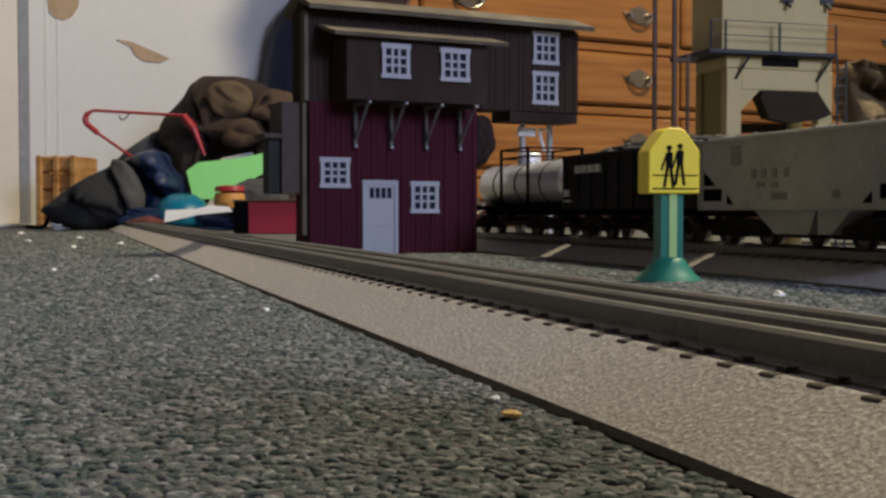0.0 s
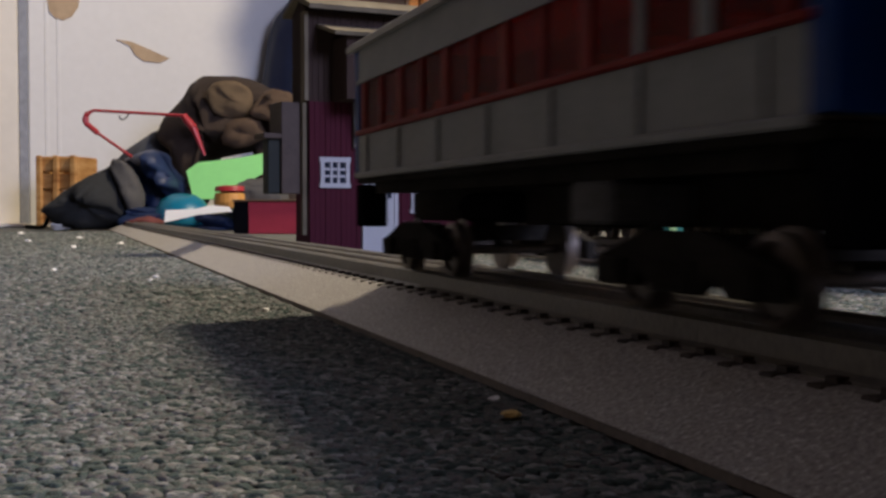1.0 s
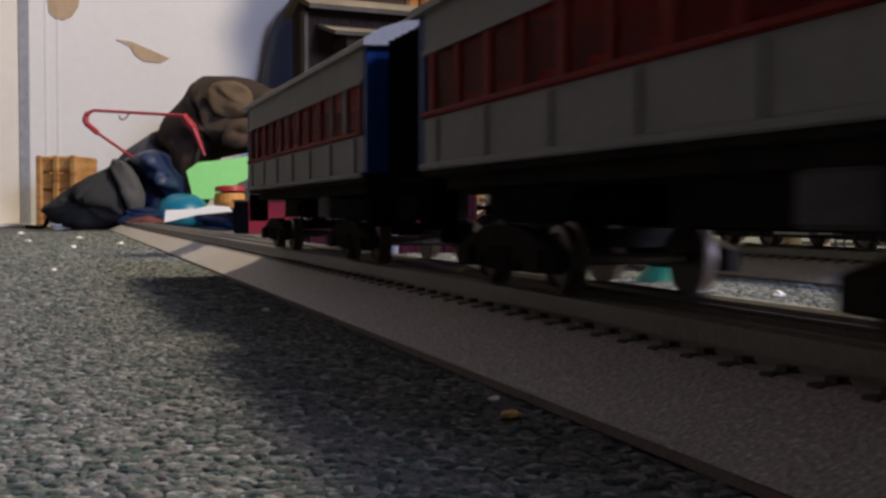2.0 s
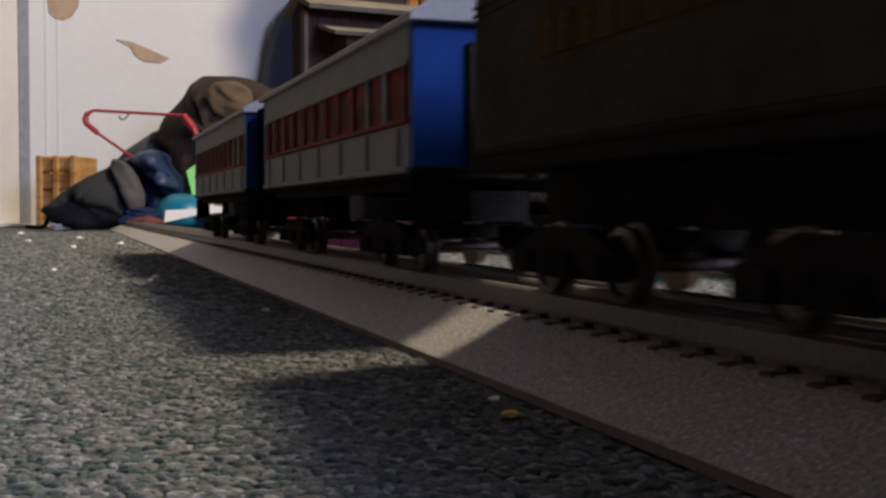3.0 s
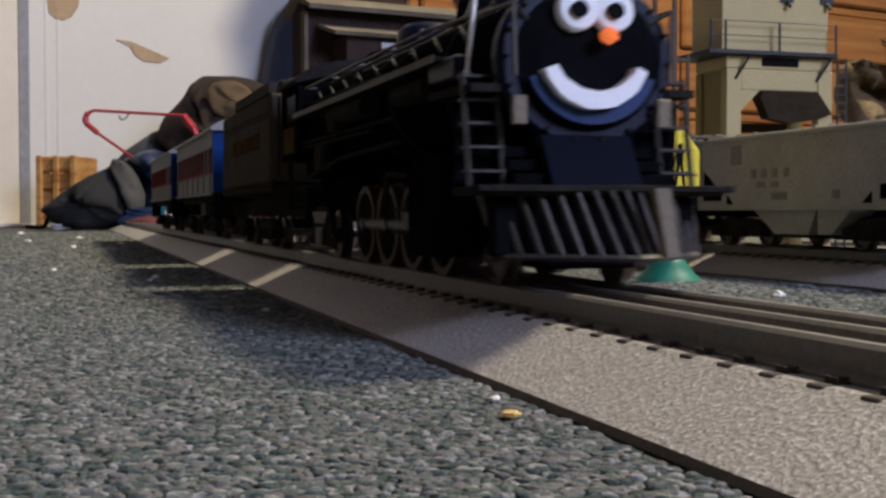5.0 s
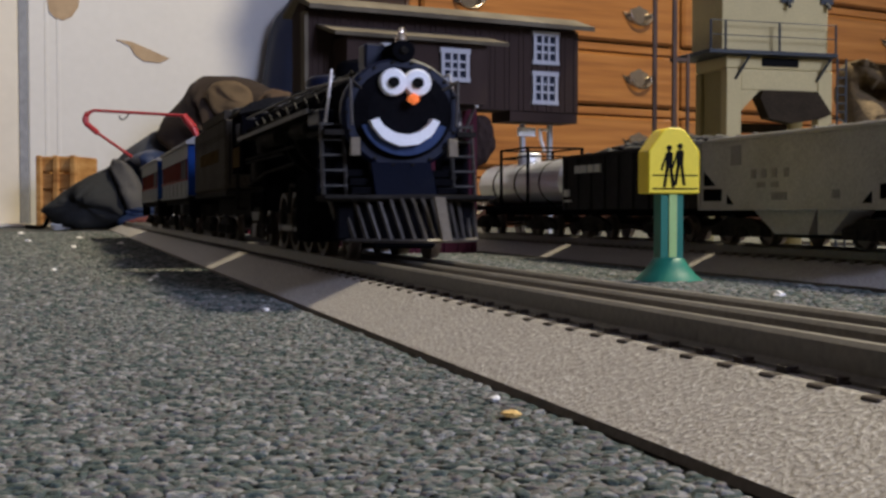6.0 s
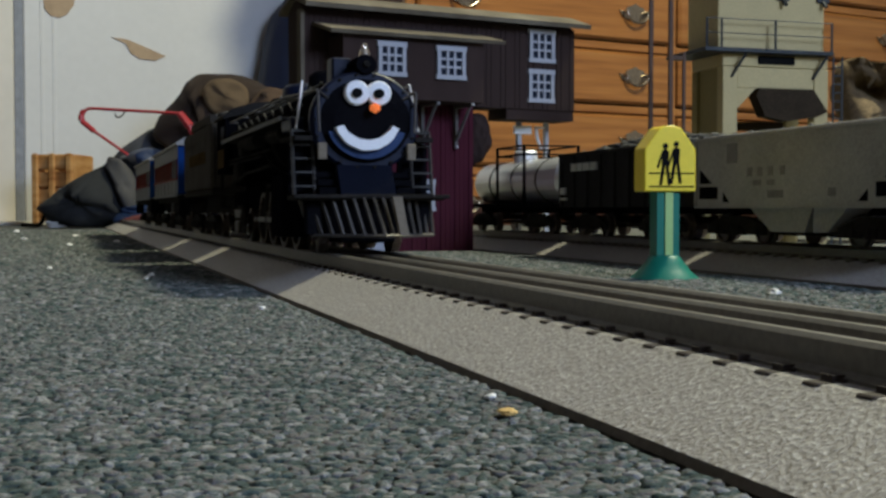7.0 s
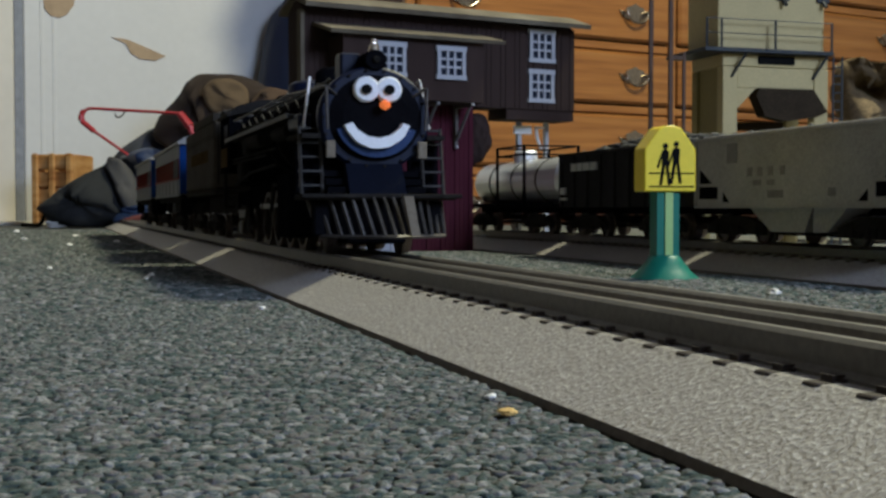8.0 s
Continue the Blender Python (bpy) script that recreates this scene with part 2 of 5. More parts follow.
def spot(side, ahead):
    """A place on the floor by its distance to the side of, and ahead of, the low viewpoint."""
    a = radians(YAW)
    side, ahead = side * 0.901, ahead * 1.689
    return ahead * math.sin(a) + side * math.cos(a), ahead * math.cos(a) - side * math.sin(a)


# ---- the room ----
ROOM = pose(-0.13, 3.226, 0, 0, 0, 12)
U0, U1, V0, V1, HIGH = -2.6, 3.2, -5.6, 0.0, 2.4

bm = B()
box(bm, U0 - 0.2, U1 + 0.2, V0 - 0.2, V1 + 0.2, -0.1, -0.0007)
solo("floor", bm, M_CARPET, "grey-green woven carpet floor of a bedroom", "carpet", ROOM, "structure")
bm = B()
box(bm, U0 - 0.15, U1 + 0.15, 0, 0.12, -0.004, HIGH)
solo("wall_north", bm, M_WALL, "off-white painted bedroom wall", "wall", ROOM, "structure")
bm = B()
box(bm, U1, U1 + 0.12, V0, V1 - 0.002, -0.004, HIGH)
solo("wall_east", bm, M_WALL, "off-white painted bedroom wall", "wall", ROOM, "structure")
bm = B()
box(bm, U0 - 0.12, U0, V0, V1 - 0.002, -0.004, HIGH)
solo("wall_west", bm, M_DARKWALL, "bedroom wall out of view, darkened to cut bounced light", "wall", ROOM, "structure")
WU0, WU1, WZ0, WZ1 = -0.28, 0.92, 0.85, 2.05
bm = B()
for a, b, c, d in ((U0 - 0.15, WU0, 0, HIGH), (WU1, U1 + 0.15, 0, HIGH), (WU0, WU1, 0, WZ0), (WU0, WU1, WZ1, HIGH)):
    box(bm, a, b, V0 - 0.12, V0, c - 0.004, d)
solo("wall_south", bm, M_DARKWALL, "bedroom wall out of view with a window opening, darkened to cut bounced light", "wall", ROOM, "structure")
bm = B()
box(bm, U0 - 0.15, U1 + 0.15, V0 - 0.15, V1 + 0.15, HIGH, HIGH + 0.1)
solo("ceiling", bm, M_CEIL, "flat ceiling out of view, greyed to cut bounced light", "ceiling", ROOM, "structure")
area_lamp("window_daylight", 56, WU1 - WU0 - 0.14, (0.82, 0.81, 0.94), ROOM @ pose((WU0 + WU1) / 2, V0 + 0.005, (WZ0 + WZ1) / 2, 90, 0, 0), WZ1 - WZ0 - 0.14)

# window frame in the south wall
win = thing("window_1", ROOM @ pose(WU0, V0 - 0.06, WZ0), "white framed bedroom window with daylight", "window", kind="structure")
W_, H_ = WU1 - WU0, WZ1 - WZ0
bm = B()
for a, b, c, d in ((0, W_, 0, 0.05), (0, W_, H_ - 0.05, H_), (0, 0.05, 0.05, H_ - 0.05), (W_ - 0.05, W_, 0.05, H_ - 0.05), (W_ / 2 - 0.02, W_ / 2 + 0.02, 0.05, H_ - 0.05)):
    box(bm, a + 0.002, b - 0.002, -0.03, 0.03, c + 0.002, d - 0.002)
part("window_frame", bm, M_TRIM, win)

# ceiling lamp
lampx, lampy, lampz = LAMP_AT
cl = thing("ceiling_light", pose(lampx, lampy, HIGH), "round frosted ceiling light fixture", "ceiling light")
bm = B()
lathe(bm, [(0.17, 0), (0.17, -0.05), (0.15, -0.09)], seg=24)
part("housing", bm, M_TRIM, cl)

# door and trim on the north wall
door = thing("door_1", ROOM @ pose(0, 0, 0), "white painted door with torn patches of bare card", "door", kind="structure")
bm = B()
box(bm, 0.04, 0.86, -0.035, -0.003, 0.004, 2.03, 0.003)
part("door_panel", bm, M_DOOR, door)
bm = B()
for u in (0.085, 0.115):
    box(bm, u - 0.005, u + 0.005, -0.0365, -0.034, 0.02, 2.0, 0.001)
part("door_moulding", bm, M_DOOR, door)

bm = B()
box(bm, -0.20, 0.012, -0.06, -0.002, -0.003, 2.1, 0.004)
solo("trim_door_casing", bm, M_TRIM, "cream painted door casing", "door casing", ROOM, "structure")
# solid blue-grey strip in place of the shadow gap at the casing
bm = B()
box(bm, 0.014, 0.038, -0.045, -0.002, -0.003, 2.05, 0.003)
solo("trim_shadow_gap", bm, M_GAPSHADE, "blue-grey strip painting the shadow gap beside the door casing", "trim", ROOM, "structure")


def torn(name, pts):
    b2 = B()
    prism(b2, pts, -0.0385, -0.0352, "y")
    return part(name, b2, M_PEEL, door, "torn brown patch of bare card")


torn("torn_patch", [(0.085, 0.60), (0.170, 0.60), (0.165, 0.565), (0.148, 0.54), (0.128, 0.53), (0.108, 0.533), (0.092, 0.55)])
torn("torn_patch", [(0.262, 0.490), (0.300, 0.488), (0.345, 0.472), (0.405, 0.450), (0.378, 0.436), (0.335, 0.438), (0.312, 0.452), (0.298, 0.476)])

# ---- toy track, in moulded roadbed sections ----
SEC = 0.254
MAIN_X, BACK_X, RAILTOP = 0.135, 0.416, 0.0180
KS = (1, 1, 0.948)


def rail_shape(c):
    return [(c - 0.0034, 0.0118), (c + 0.0034, 0.0118), (c + 0.0034, 0.0128), (c + 0.0020, 0.0138), (c + 0.0020, 0.0182), (c + 0.0010, 0.0190),
            (c - 0.0010, 0.0190), (c - 0.0020, 0.0182), (c - 0.0020, 0.0138), (c - 0.0034, 0.0128)]


def track_section():
    t = thing("track_section", pose(MAIN_X, 0, 0), "toy train track section on tan moulded ballast roadbed", "train track", "toy track sections")
    g = 0.00004
    bm = B()
    prism(bm, [(-0.0462, 0.0018), (-0.0236, 0.0120), (-0.019, 0.0122), (0.019, 0.0122), (0.0236, 0.0120), (0.0462, 0.0018)], g, SEC - g)
    part("roadbed", bm, M_BALLAST, t)
    bm = B()
    prism(bm, [(-0.0466, 0.0), (-0.0462, 0.0016), (0.0462, 0.0016), (0.0466, 0.0)], g, SEC - g)
    part("roadbed_rim", bm, M_BEDEDGE, t, "dark underside rim")
    for c in (-0.016, 0, 0.016):
        bm = B()
        prism(bm, rail_shape(c), g, SEC - g)
        part("rail", bm, M_RAIL, t, smooth=False)
    bm = B()
    box(bm, -0.0202, 0.0202, -0.0026, 0.0026, 0.0096, 0.0127, 0.0003)
    for a, b in ((-0.0246, -0.0210), (0.0210, 0.0246)):
        box(bm, a, b, -0.0021, 0.0021, 0.0092, 0.0122, 0.0003)
    for c in (-0.016, 0.016):
        for s in (-1, 1):
            box(bm, c + s * 0.0042 - 0.0012, c + s * 0.0042 + 0.0012, -0.0015, 0.0015, 0.0122, 0.0133)
    first = part("tie", bm, M_TIE, t)
    n = 19
    first.location.y = SEC / n / 2
    for i in range(1, n):
        o = first.copy()
        scene.collection.objects.link(o)
        o.location.y = (i + 0.5) * SEC / n
    return t


sec = track_section()
for i in range(-6, 12):
    m = pose(MAIN_X, i * SEC - 0.05, 0)
    if i == -6:
        sec.matrix_basis = m
    else:
        copy_thing(sec, m)
for i in range(-1, 6):
    copy_thing(sec, pose(BACK_X, i * SEC - 0.11, 0))
KS = MODEL

# ---- the train: each vehicle's space has its rail-top at z = 0 and y runs towards the tail ----
TRAIN = []
M_SEAT = mat("orange_tan_seat", (0.62, 0.30, 0.12), 0.7, per="object")
M_GOLDPALE = mat("pale_tan_plastic", (0.42, 0.36, 0.25), 0.5, vary=0.1)
M_DRIVER = mat("brown_driver_wheel", (0.060, 0.045, 0.034), 0.6, 0.1, vary=0.4, spec=0.15)


def wheelset(parent, y, r_old, gauge=0.0165, thick=0.004, spokes=0, name="wheelset"):
    global KS
    r, y, KS = (r_old * 0.91 if spokes else r_old), y * KY, (1, 1, 1)
    w = part(name, rod(B(), (-gauge, 0, 0), (gauge, 0, 0), 0.0015), M_GREYBLK if spokes else M_WHEEL, parent, "black spoked wheels on an axle" if spokes else "brownish steel wheels on an axle")
    for s in (-1, 1):
        bm, m = B(), pose(s * gauge, 0, 0, 0, 90 * s, 0)
        if spokes:
            lathe(bm, [(r * 0.24, -0.001), (r * 0.24, thick + 0.001), (r * 0.12, thick + 0.0015)], m, 12)
            for k in range(spokes):
                box(bm, -0.0007, 0.0007, 0, r * 0.85, 0.0003, thick - 0.0004, 0, m @ pose(0, 0, 0, 0, 0, 360 / spokes * k))
            box(bm, -r * 0.3, r * 0.3, -r * 0.55, -r * 0.83, 0.0002, thick - 0.0002, 0, m)
            part("spoked_wheel", bm, M_GREYBLK, w)
            part("tyre", lathe(B(), [(r * 0.84, -0.0015), (r * 1.04, -0.0015), (r * 1.04, -0.0004), (r, 0), (r, thick), (r * 0.84, thick), (r * 0.84, -0.0015)], m, 28, False), M_DRIVER, w, "worn brown wheel tyre")
        else:
            lathe(bm, [(r * 1.12, -0.001), (r * 1.12, 0), (r, 0.0004), (r, thick - 0.0006), (r * 0.82, thick), (r * 0.72, thick - 0.0012), (r * 0.3, thick - 0.0012), (r * 0.22, thick + 0.0012)], m, 18)
            part("wheel", bm, M_WHEEL, w)
    KS = MODEL
    w.location = (0, y, r)
    TRAIN.append((w, y, r))
    return w


def truck(parent, y, half=0.0165, r=0.0085, base=0.0):
    """A four-wheel truck: side frames with springs and boxes, a bolster, two axles."""
    for s in (-1, 1):
        bm = B()
        x0, x1 = sorted((s * 0.0225, s * 0.0255))
        prism(bm, [(y - half - 0.006, 0.006), (y - half - 0.006, 0.012), (y - 0.008, 0.0185), (y + 0.008, 0.0185), (y + half + 0.006, 0.012), (y + half + 0.006, 0.006),
                   (y + half - 0.005, 0.006), (y + half - 0.008, 0.0105), (y + 0.006, 0.0055), (y - 0.006, 0.0055), (y - half + 0.008, 0.0105), (y - half + 0.005, 0.006)], x0, x1, "x")
        for k in (-half, half):
            a, b = sorted((s * 0.0255, s * 0.0275))
            box(bm, a, b, y + k - 0.0035, y + k + 0.0035, 0.006, 0.0125, 0.0006)
        for k in (-0.0035, 0, 0.0035):
            rod(bm, (s * 0.0262, y + k, 0.006), (s * 0.0262, y + k, 0.0125), 0.0014, 6)
        part("truck_frame", bm, M_GREYBLK, parent, "sooty cast truck side frame")
    bm = B()
    box(bm, -0.0225, 0.0225, y - 0.005, y + 0.005, 0.012, 0.0175)
    rod(bm, (0, y, 0.017), (0, y, 0.03), 0.004)
    part("bolster", bm, M_GREYBLK, parent)
    for k in (-half, half):
        wheelset(parent, y + k, r)


M_UNDERBOX = mat("grimy_grey_box", (0.085, 0.085, 0.088), 0.8, vary=0.4, spec=0.05)
COACH_LEN = 0.1905


def coach(joined):
    c = thing("passenger_coach", pose(MAIN_X, 0, RAILTOP), "grey toy passenger coach with red window band and blue ends", "toy coach", "toy train coaches")
    L, h = COACH_LEN, 0.031
    bm = B()
    box(bm, -h, h, 0.002, L - 0.002, 0.034, 0.0375, 0.0006)
    box(bm, -h + 0.004, h - 0.004, 0.01, L - 0.01, 0.03, 0.034)
    box(bm, -0.010, 0.010, 0.004, L - 0.004, 0.0190, 0.030)
    part("floor_frame", bm, M_GREYBLK, c)
    for s in (-1, 1):
        bm = B()
        a, b = sorted((s * (h - 0.0018), s * h))
        box(bm, a, b, 0.004, L - 0.004, 0.0378, 0.0535)
        for k in range(7):
            y = 0.012 + k * (L - 0.024) / 6
            q, w = sorted((s * h, s * (h + 0.0009)))
            box(bm, q, w, y - 0.0011, y + 0.0011, 0.0382, 0.0525)
        q, w = sorted((s * (h - 0.0005), s * (h + 0.0016)))
        box(bm, q, w, 0.003, L - 0.003, 0.0362, 0.0385, 0.0005)
        part("side_panel", bm, M_COACH, c, "ribbed grey-white lower side panel")
        bm = B()
        q, w = sorted((s * (h - 0.0015), s * (h + 0.0013)))
        box(bm, q, w, 0.003, L - 0.003, 0.0536, 0.0556, 0.0005)
        part("belt_rail", bm, M_RED, c, "red belt rail")
        bm = B()
        box(bm, a, b, 0.004, L - 0.004, 0.0752, 0.0885)
        box(bm, *sorted((s * h, s * (h + 0.0008))), 0.004, L - 0.004, 0.0745, 0.0762)
        part("letter_board", bm, M_COACH, c)
        n = 11
        for k in range(n + 1):
            y = 0.008 + k * (L - 0.016) / n
            wdt = 0.0017 if k % 2 else 0.0010
            pale = k in (1, 2)
            bm = B()
            box(bm, a, b, y - wdt, y + wdt, 0.0556, 0.0752)
            part("window_post", bm, M_COACH if pale else M_RED, c, "pale window post" if pale else "red window post")
        for k in range(n):
            y0, y1 = 0.008 + k * (L - 0.016) / n, 0.008 + (k + 1) * (L - 0.016) / n
            bm = B()
            q, w = sorted((s * (h - 0.0014), s * (h - 0.0008)))
            box(bm, q, w, y0, y1, 0.0556, 0.0752)
            part("window", bm, M_REDPANE, c, "translucent red window")
    # unseen pale floor, added to bounce light behind the red windows
    bm = B()
    box(bm, -h + 0.002, h - 0.002, 0.005, L - 0.005, 0.0377, 0.0390)
    part("bounce_floor", bm, M_GOLDPALE, c, "pale tan cabin floor added to bounce light")
    for k in range(9):
        for s in (-1, 1):
            bm = B()
            y = 0.014 + k * 0.0185
            box(bm, *sorted((s * 0.006, s * 0.0275)), y, y + 0.006, 0.0392, 0.0500, 0.0008)
            box(bm, *sorted((s * 0.006, s * 0.0275)), y + 0.0062, y + 0.0086, 0.0392, 0.0600, 0.0008)
            part("seat", bm, M_SEAT, c, "orange-tan coach seat")
    for y0, y1, f in ((0, 0.004, 0), (L - 0.004, L, 1)):
        bm = B()
        prism(bm, [(-h, 0.0385), (h, 0.0385), (h, 0.0885), (h * 0.75, 0.0965), (-h * 0.75, 0.0965), (-h, 0.0885)], y0, y1)
        e = part("end_wall", bm, M_BLUE, c, "bright blue end wall")
        bm = B()
        for x in (-0.012, 0.012):
            box(bm, x - 0.0015, x + 0.0015, *((L + 0.0002, L + 0.002) if f else (-0.002, -0.0002)), 0.037, 0.078)
        box(bm, -0.0135, 0.0135, *((L + 0.0002, L + 0.002) if f else (-0.002, -0.0002)), 0.0782, 0.0815)
        part("door_frame", bm, M_GREYBLK, e, "dark end door frame")
        if f and joined:
            bm = B()
            side = []
            for k in range(7):
                side += [(0.0265, L + 0.0016 + k * 0.0055), (0.0240, L + 0.0016 + k * 0.0055 + 0.0040)]
            prism(bm, side + [(-a, b) for a, b in side[::-1]], 0.036, 0.089, "z")
            part("gangway_bellows", bm, M_BLACK, c, "dark folded gangway bellows between coaches")
        for s in (-1, 1):
            bm = B()
            box(bm, *sorted((s * 0.02, s * 0.03)), y0 - 0.002 if not f else y0, y1 if not f else y1 + 0.002, 0.0165, 0.0338, 0.0006)
            part("step", bm, M_BLACK, c)
    bm = B()
    arc = [(-h - 0.0022, 0.0885), (-h - 0.0022, 0.091), (-h * 0.86, 0.0955), (-h * 0.6, 0.0985), (-h * 0.42, 0.099), (-h * 0.40, 0.103), (-h * 0.2, 0.1045)]
    prism(bm, arc + [(-x, z) for x, z in arc[::-1]], -0.003, L + 0.003)
    part("roof", bm, M_ROOF, c, "grey clerestory roof")
    bm = B()
    for k in range(5):
        box(bm, -0.006, 0.006, 0.03 + k * 0.034, 0.04 + k * 0.034, 0.1045, 0.107, 0.0008)
    part("roof_vents", bm, M_ROOF, c)
    bm = B()
    box(bm, -0.029, -0.004, 0.050, 0.064, 0.0195, 0.0298, 0.001)
    part("battery_box", bm, M_UNDERBOX, c, "grey underfloor battery box")
    bm = B()
    box(bm, 0.004, 0.024, 0.085, 0.125, 0.018, 0.0298, 0.001)
    rod(bm, (-0.012, 0.112, 0.024), (-0.012, 0.138, 0.024), 0.005)
    part("air_tank", bm, M_BLACK, c)
    for y in (-0.012, L + 0.0005):
        bm = B()
        box(bm, -0.004, 0.004, y, y + 0.0115, 0.010, 0.018, 0.001)
        part("coupler", bm, M_BLACK, c)
    for y in (0.037, L - 0.037):
        truck(c, y)
    return c


def tender():
    t = thing("tender", pose(MAIN_X, 0, RAILTOP), "black toy steam tender with dull gold lettering band", "toy tender")
    L, h = 0.130, 0.031
    bm = B()
    box(bm, -h, h, 0, L, 0.034, 0.0385, 0.0006)
    box(bm, -0.011, 0.011, 0.004, L - 0.002, 0.0190, 0.0345)
    part("tender_frame", bm, M_GREYBLK, t)
    bm = B()
    box(bm, -h, h, 0.002, L, 0.0387, 0.0925, 0.0015)
    part("tank", bm, M_TENDER, t, "riveted black water tank")
    for s in (-1, 1):
        q, w = sorted((s * h, s * (h + 0.0006)))
        for z in (0.041, 0.079, 0.0815):
            bm = B()
            box(bm, q, w, 0.003, L - 0.001, z, z + 0.0009)
            part("rivet_strip", bm, M_TENDER, t)
        bm = B()
        box(bm, *sorted((s * (h - 0.004), s * h)), 0.004, L - 0.04, 0.0926, 0.099)
        part("coal_board", bm, M_TENDER, t)
    for s in (-1, 1):
        for k in range(11):
            y = 0.026 + k * 0.0068
            bm = B()
            q, w = sorted((s * h, s * (h + 0.0005)))
            box(bm, q, w, y, y + 0.0052, 0.0615, 0.071)
            part("lettering_bar", bm, M_GOLD, t, "dull gold lettering bar")
    bm = B()
    rnd = random.Random(3)
    for k in range(150):
        y, x = rnd.uniform(0.008, L - 0.045), rnd.uniform(-h + 0.006, h - 0.006)
        s = rnd.uniform(0.003, 0.005)
        blob(bm, (x, y, 0.093 + 0.010 * (1 - (x / h) ** 2) + rnd.uniform(-0.002, 0.002)), (s, s, s * 0.8), 1, 0.3, 1.5, k)
    part("coal_load", bm, M_COAL, t, "heap of black coal")
    bm = B()
    box(bm, -0.004, 0.004, L, L + 0.010, 0.010, 0.018, 0.001)
    part("coupler", bm, M_BLACK, t)
    bm = B()
    rod(bm, (0, L - 0.02, 0.0926), (0, L - 0.02, 0.097), 0.007, 14)
    part("water_hatch", bm, M_TENDER, t)
    for y in (0.032, L - 0.03):
        truck(t, y, 0.0135)
    return t


def locomotive():
    e = thing("steam_locomotive", pose(MAIN_X, 0, RAILTOP), "black and navy toy steam locomotive with a smiling foam face", "toy locomotive")
    Z, R = 0.0680, 0.0250
    along = lambda z: pose(0, 0, z, -90, 0, 0)
    bm = B()
    lathe(bm, [(R * 0.96, 0.012), (R, 0.013), (R, 0.062), (R * 1.015, 0.0625), (R * 1.015, 0.064), (R * 0.985, 0.0645), (R * 1.0, 0.12), (R * 1.03, 0.125), (R * 1.06, 0.178)], along(Z), 32)
    part("boiler", bm, M_BLACK, e, "black boiler with bands", smooth=False)
    for y in (0.04, 0.08, 0.1, 0.14, 0.16):
        bm = B()
        lathe(bm, [(R * 1.03, y), (R * 1.03, y + 0.0015)], along(Z), 32)
        part("boiler_band", bm, M_GREYBLK, e)
    bm = B()
    lathe(bm, [(R * 0.99, 0.0085), (R * 1.04, 0.0095), (R * 1.04, 0.0118)], along(Z), 32)
    part("smokebox_door", bm, M_NAVY, e, "navy blue round smokebox front")
    bm = B()
    lathe(bm, [(R * 0.62, 0.0068), (R * 0.86, 0.0084)], along(Z), 32)
    part("door_plate", bm, M_BLACK, e, "black centre of the smokebox door")
    bm = B()
    for k in range(18):
        a = k / 18 * math.tau
        rod(bm, (R * 0.96 * math.cos(a), 0.0075, Z + R * 0.96 * math.sin(a)), (R * 0.96 * math.cos(a), 0.009, Z + R * 0.96 * math.sin(a)), 0.0007, 6)
    part("bolt_ring", bm, M_GREYBLK, e)
    # the face
    for x in (-0.0051, 0.0053):
        bm = B()
        lathe(bm, [(0.0059, 0), (0.0058, 0.0016), (0.0053, 0.0021), (0.0020, 0.0023)], pose(x, 0.0068, Z + 0.0140, 90, 0, 0) @ Matrix.Diagonal((1.0, 1.08, 1, 1)), 22)
        ey = part("eye", bm, M_EYE, e, "round white foam eye")
        bm = B()
        lathe(bm, [(0.0024, 0), (0.0024, 0.0009)], pose(x - 0.0004, 0.0045, Z + 0.0137, 90, 0, 0), 14)
        part("pupil", bm, M_INK, ey, "black pupil")
    bm = B()
    blob(bm, (0.0026, 0.0035, Z + 0.0062), (0.0028, 0.0022, 0.0028), 1)
    part("nose", bm, M_NOSE, e, "faceted glossy red lamp nose with a steady glow")
    bm = B()
    n = 14
    ring = []
    for k in range(n + 1):
        a = radians(200 + 140 * k / n)
        cx, cz = -0.0006 + 0.0140 * math.cos(a), 0.0015 + 0.0142 * math.sin(a)
        w = 0.0020 + 0.0007 * math.sin(math.pi * k / n) + 0.0002 * math.sin(k * 2.3)
        ring.append([(cx * (1 + s * w / 0.0165), cz + s * w * math.sin(a)) for s in (-1, 1)])
    for k in range(n):
        (a0, a1), (b0, b1) = ring[k], ring[k + 1]
        prism(bm, [(p[0], Z + p[1]) for p in (a0, b0, b1, a1)], 0.0035, 0.0070)
    bmesh.ops.remove_doubles(bm, verts=bm.verts[:], dist=0.00001)
    part("smile", bm, M_EYE, e, "white foam smile")
    bm = B()
    for k in range(16):
        q = []
        for kk, rr in ((k, 0.0188), (k + 1, 0.0188), (k + 1, 0.0148), (k, 0.0148)):
            a = radians(196 + 148 * kk / 16)
            q.append((-0.0002 + rr * math.cos(a), Z - 0.0008 + rr * math.sin(a)))
        prism(bm, q, 0.0058, 0.0068)
    bmesh.ops.remove_doubles(bm, verts=bm.verts[:], dist=0.00001)
    part("chin_plate", bm, M_BLUEFACE, e, "blue chin plate behind the smile")
    # stack, bell, domes
    bm = B()
    lathe(bm, [(0.0075, 0), (0.0065, 0.003), (0.0062, 0.009), (0.0072, 0.0095), (0.0072, 0.0115), (0.0045, 0.0115)], upright(0, 0.030, Z + R - 0.002), 20)
    part("smokestack", bm, M_BLACK, e)
    bm = B()
    box(bm, -0.0055, 0.0055, 0.010, 0.020, Z + R - 0.001, Z + R + 0.003, 0.0008)
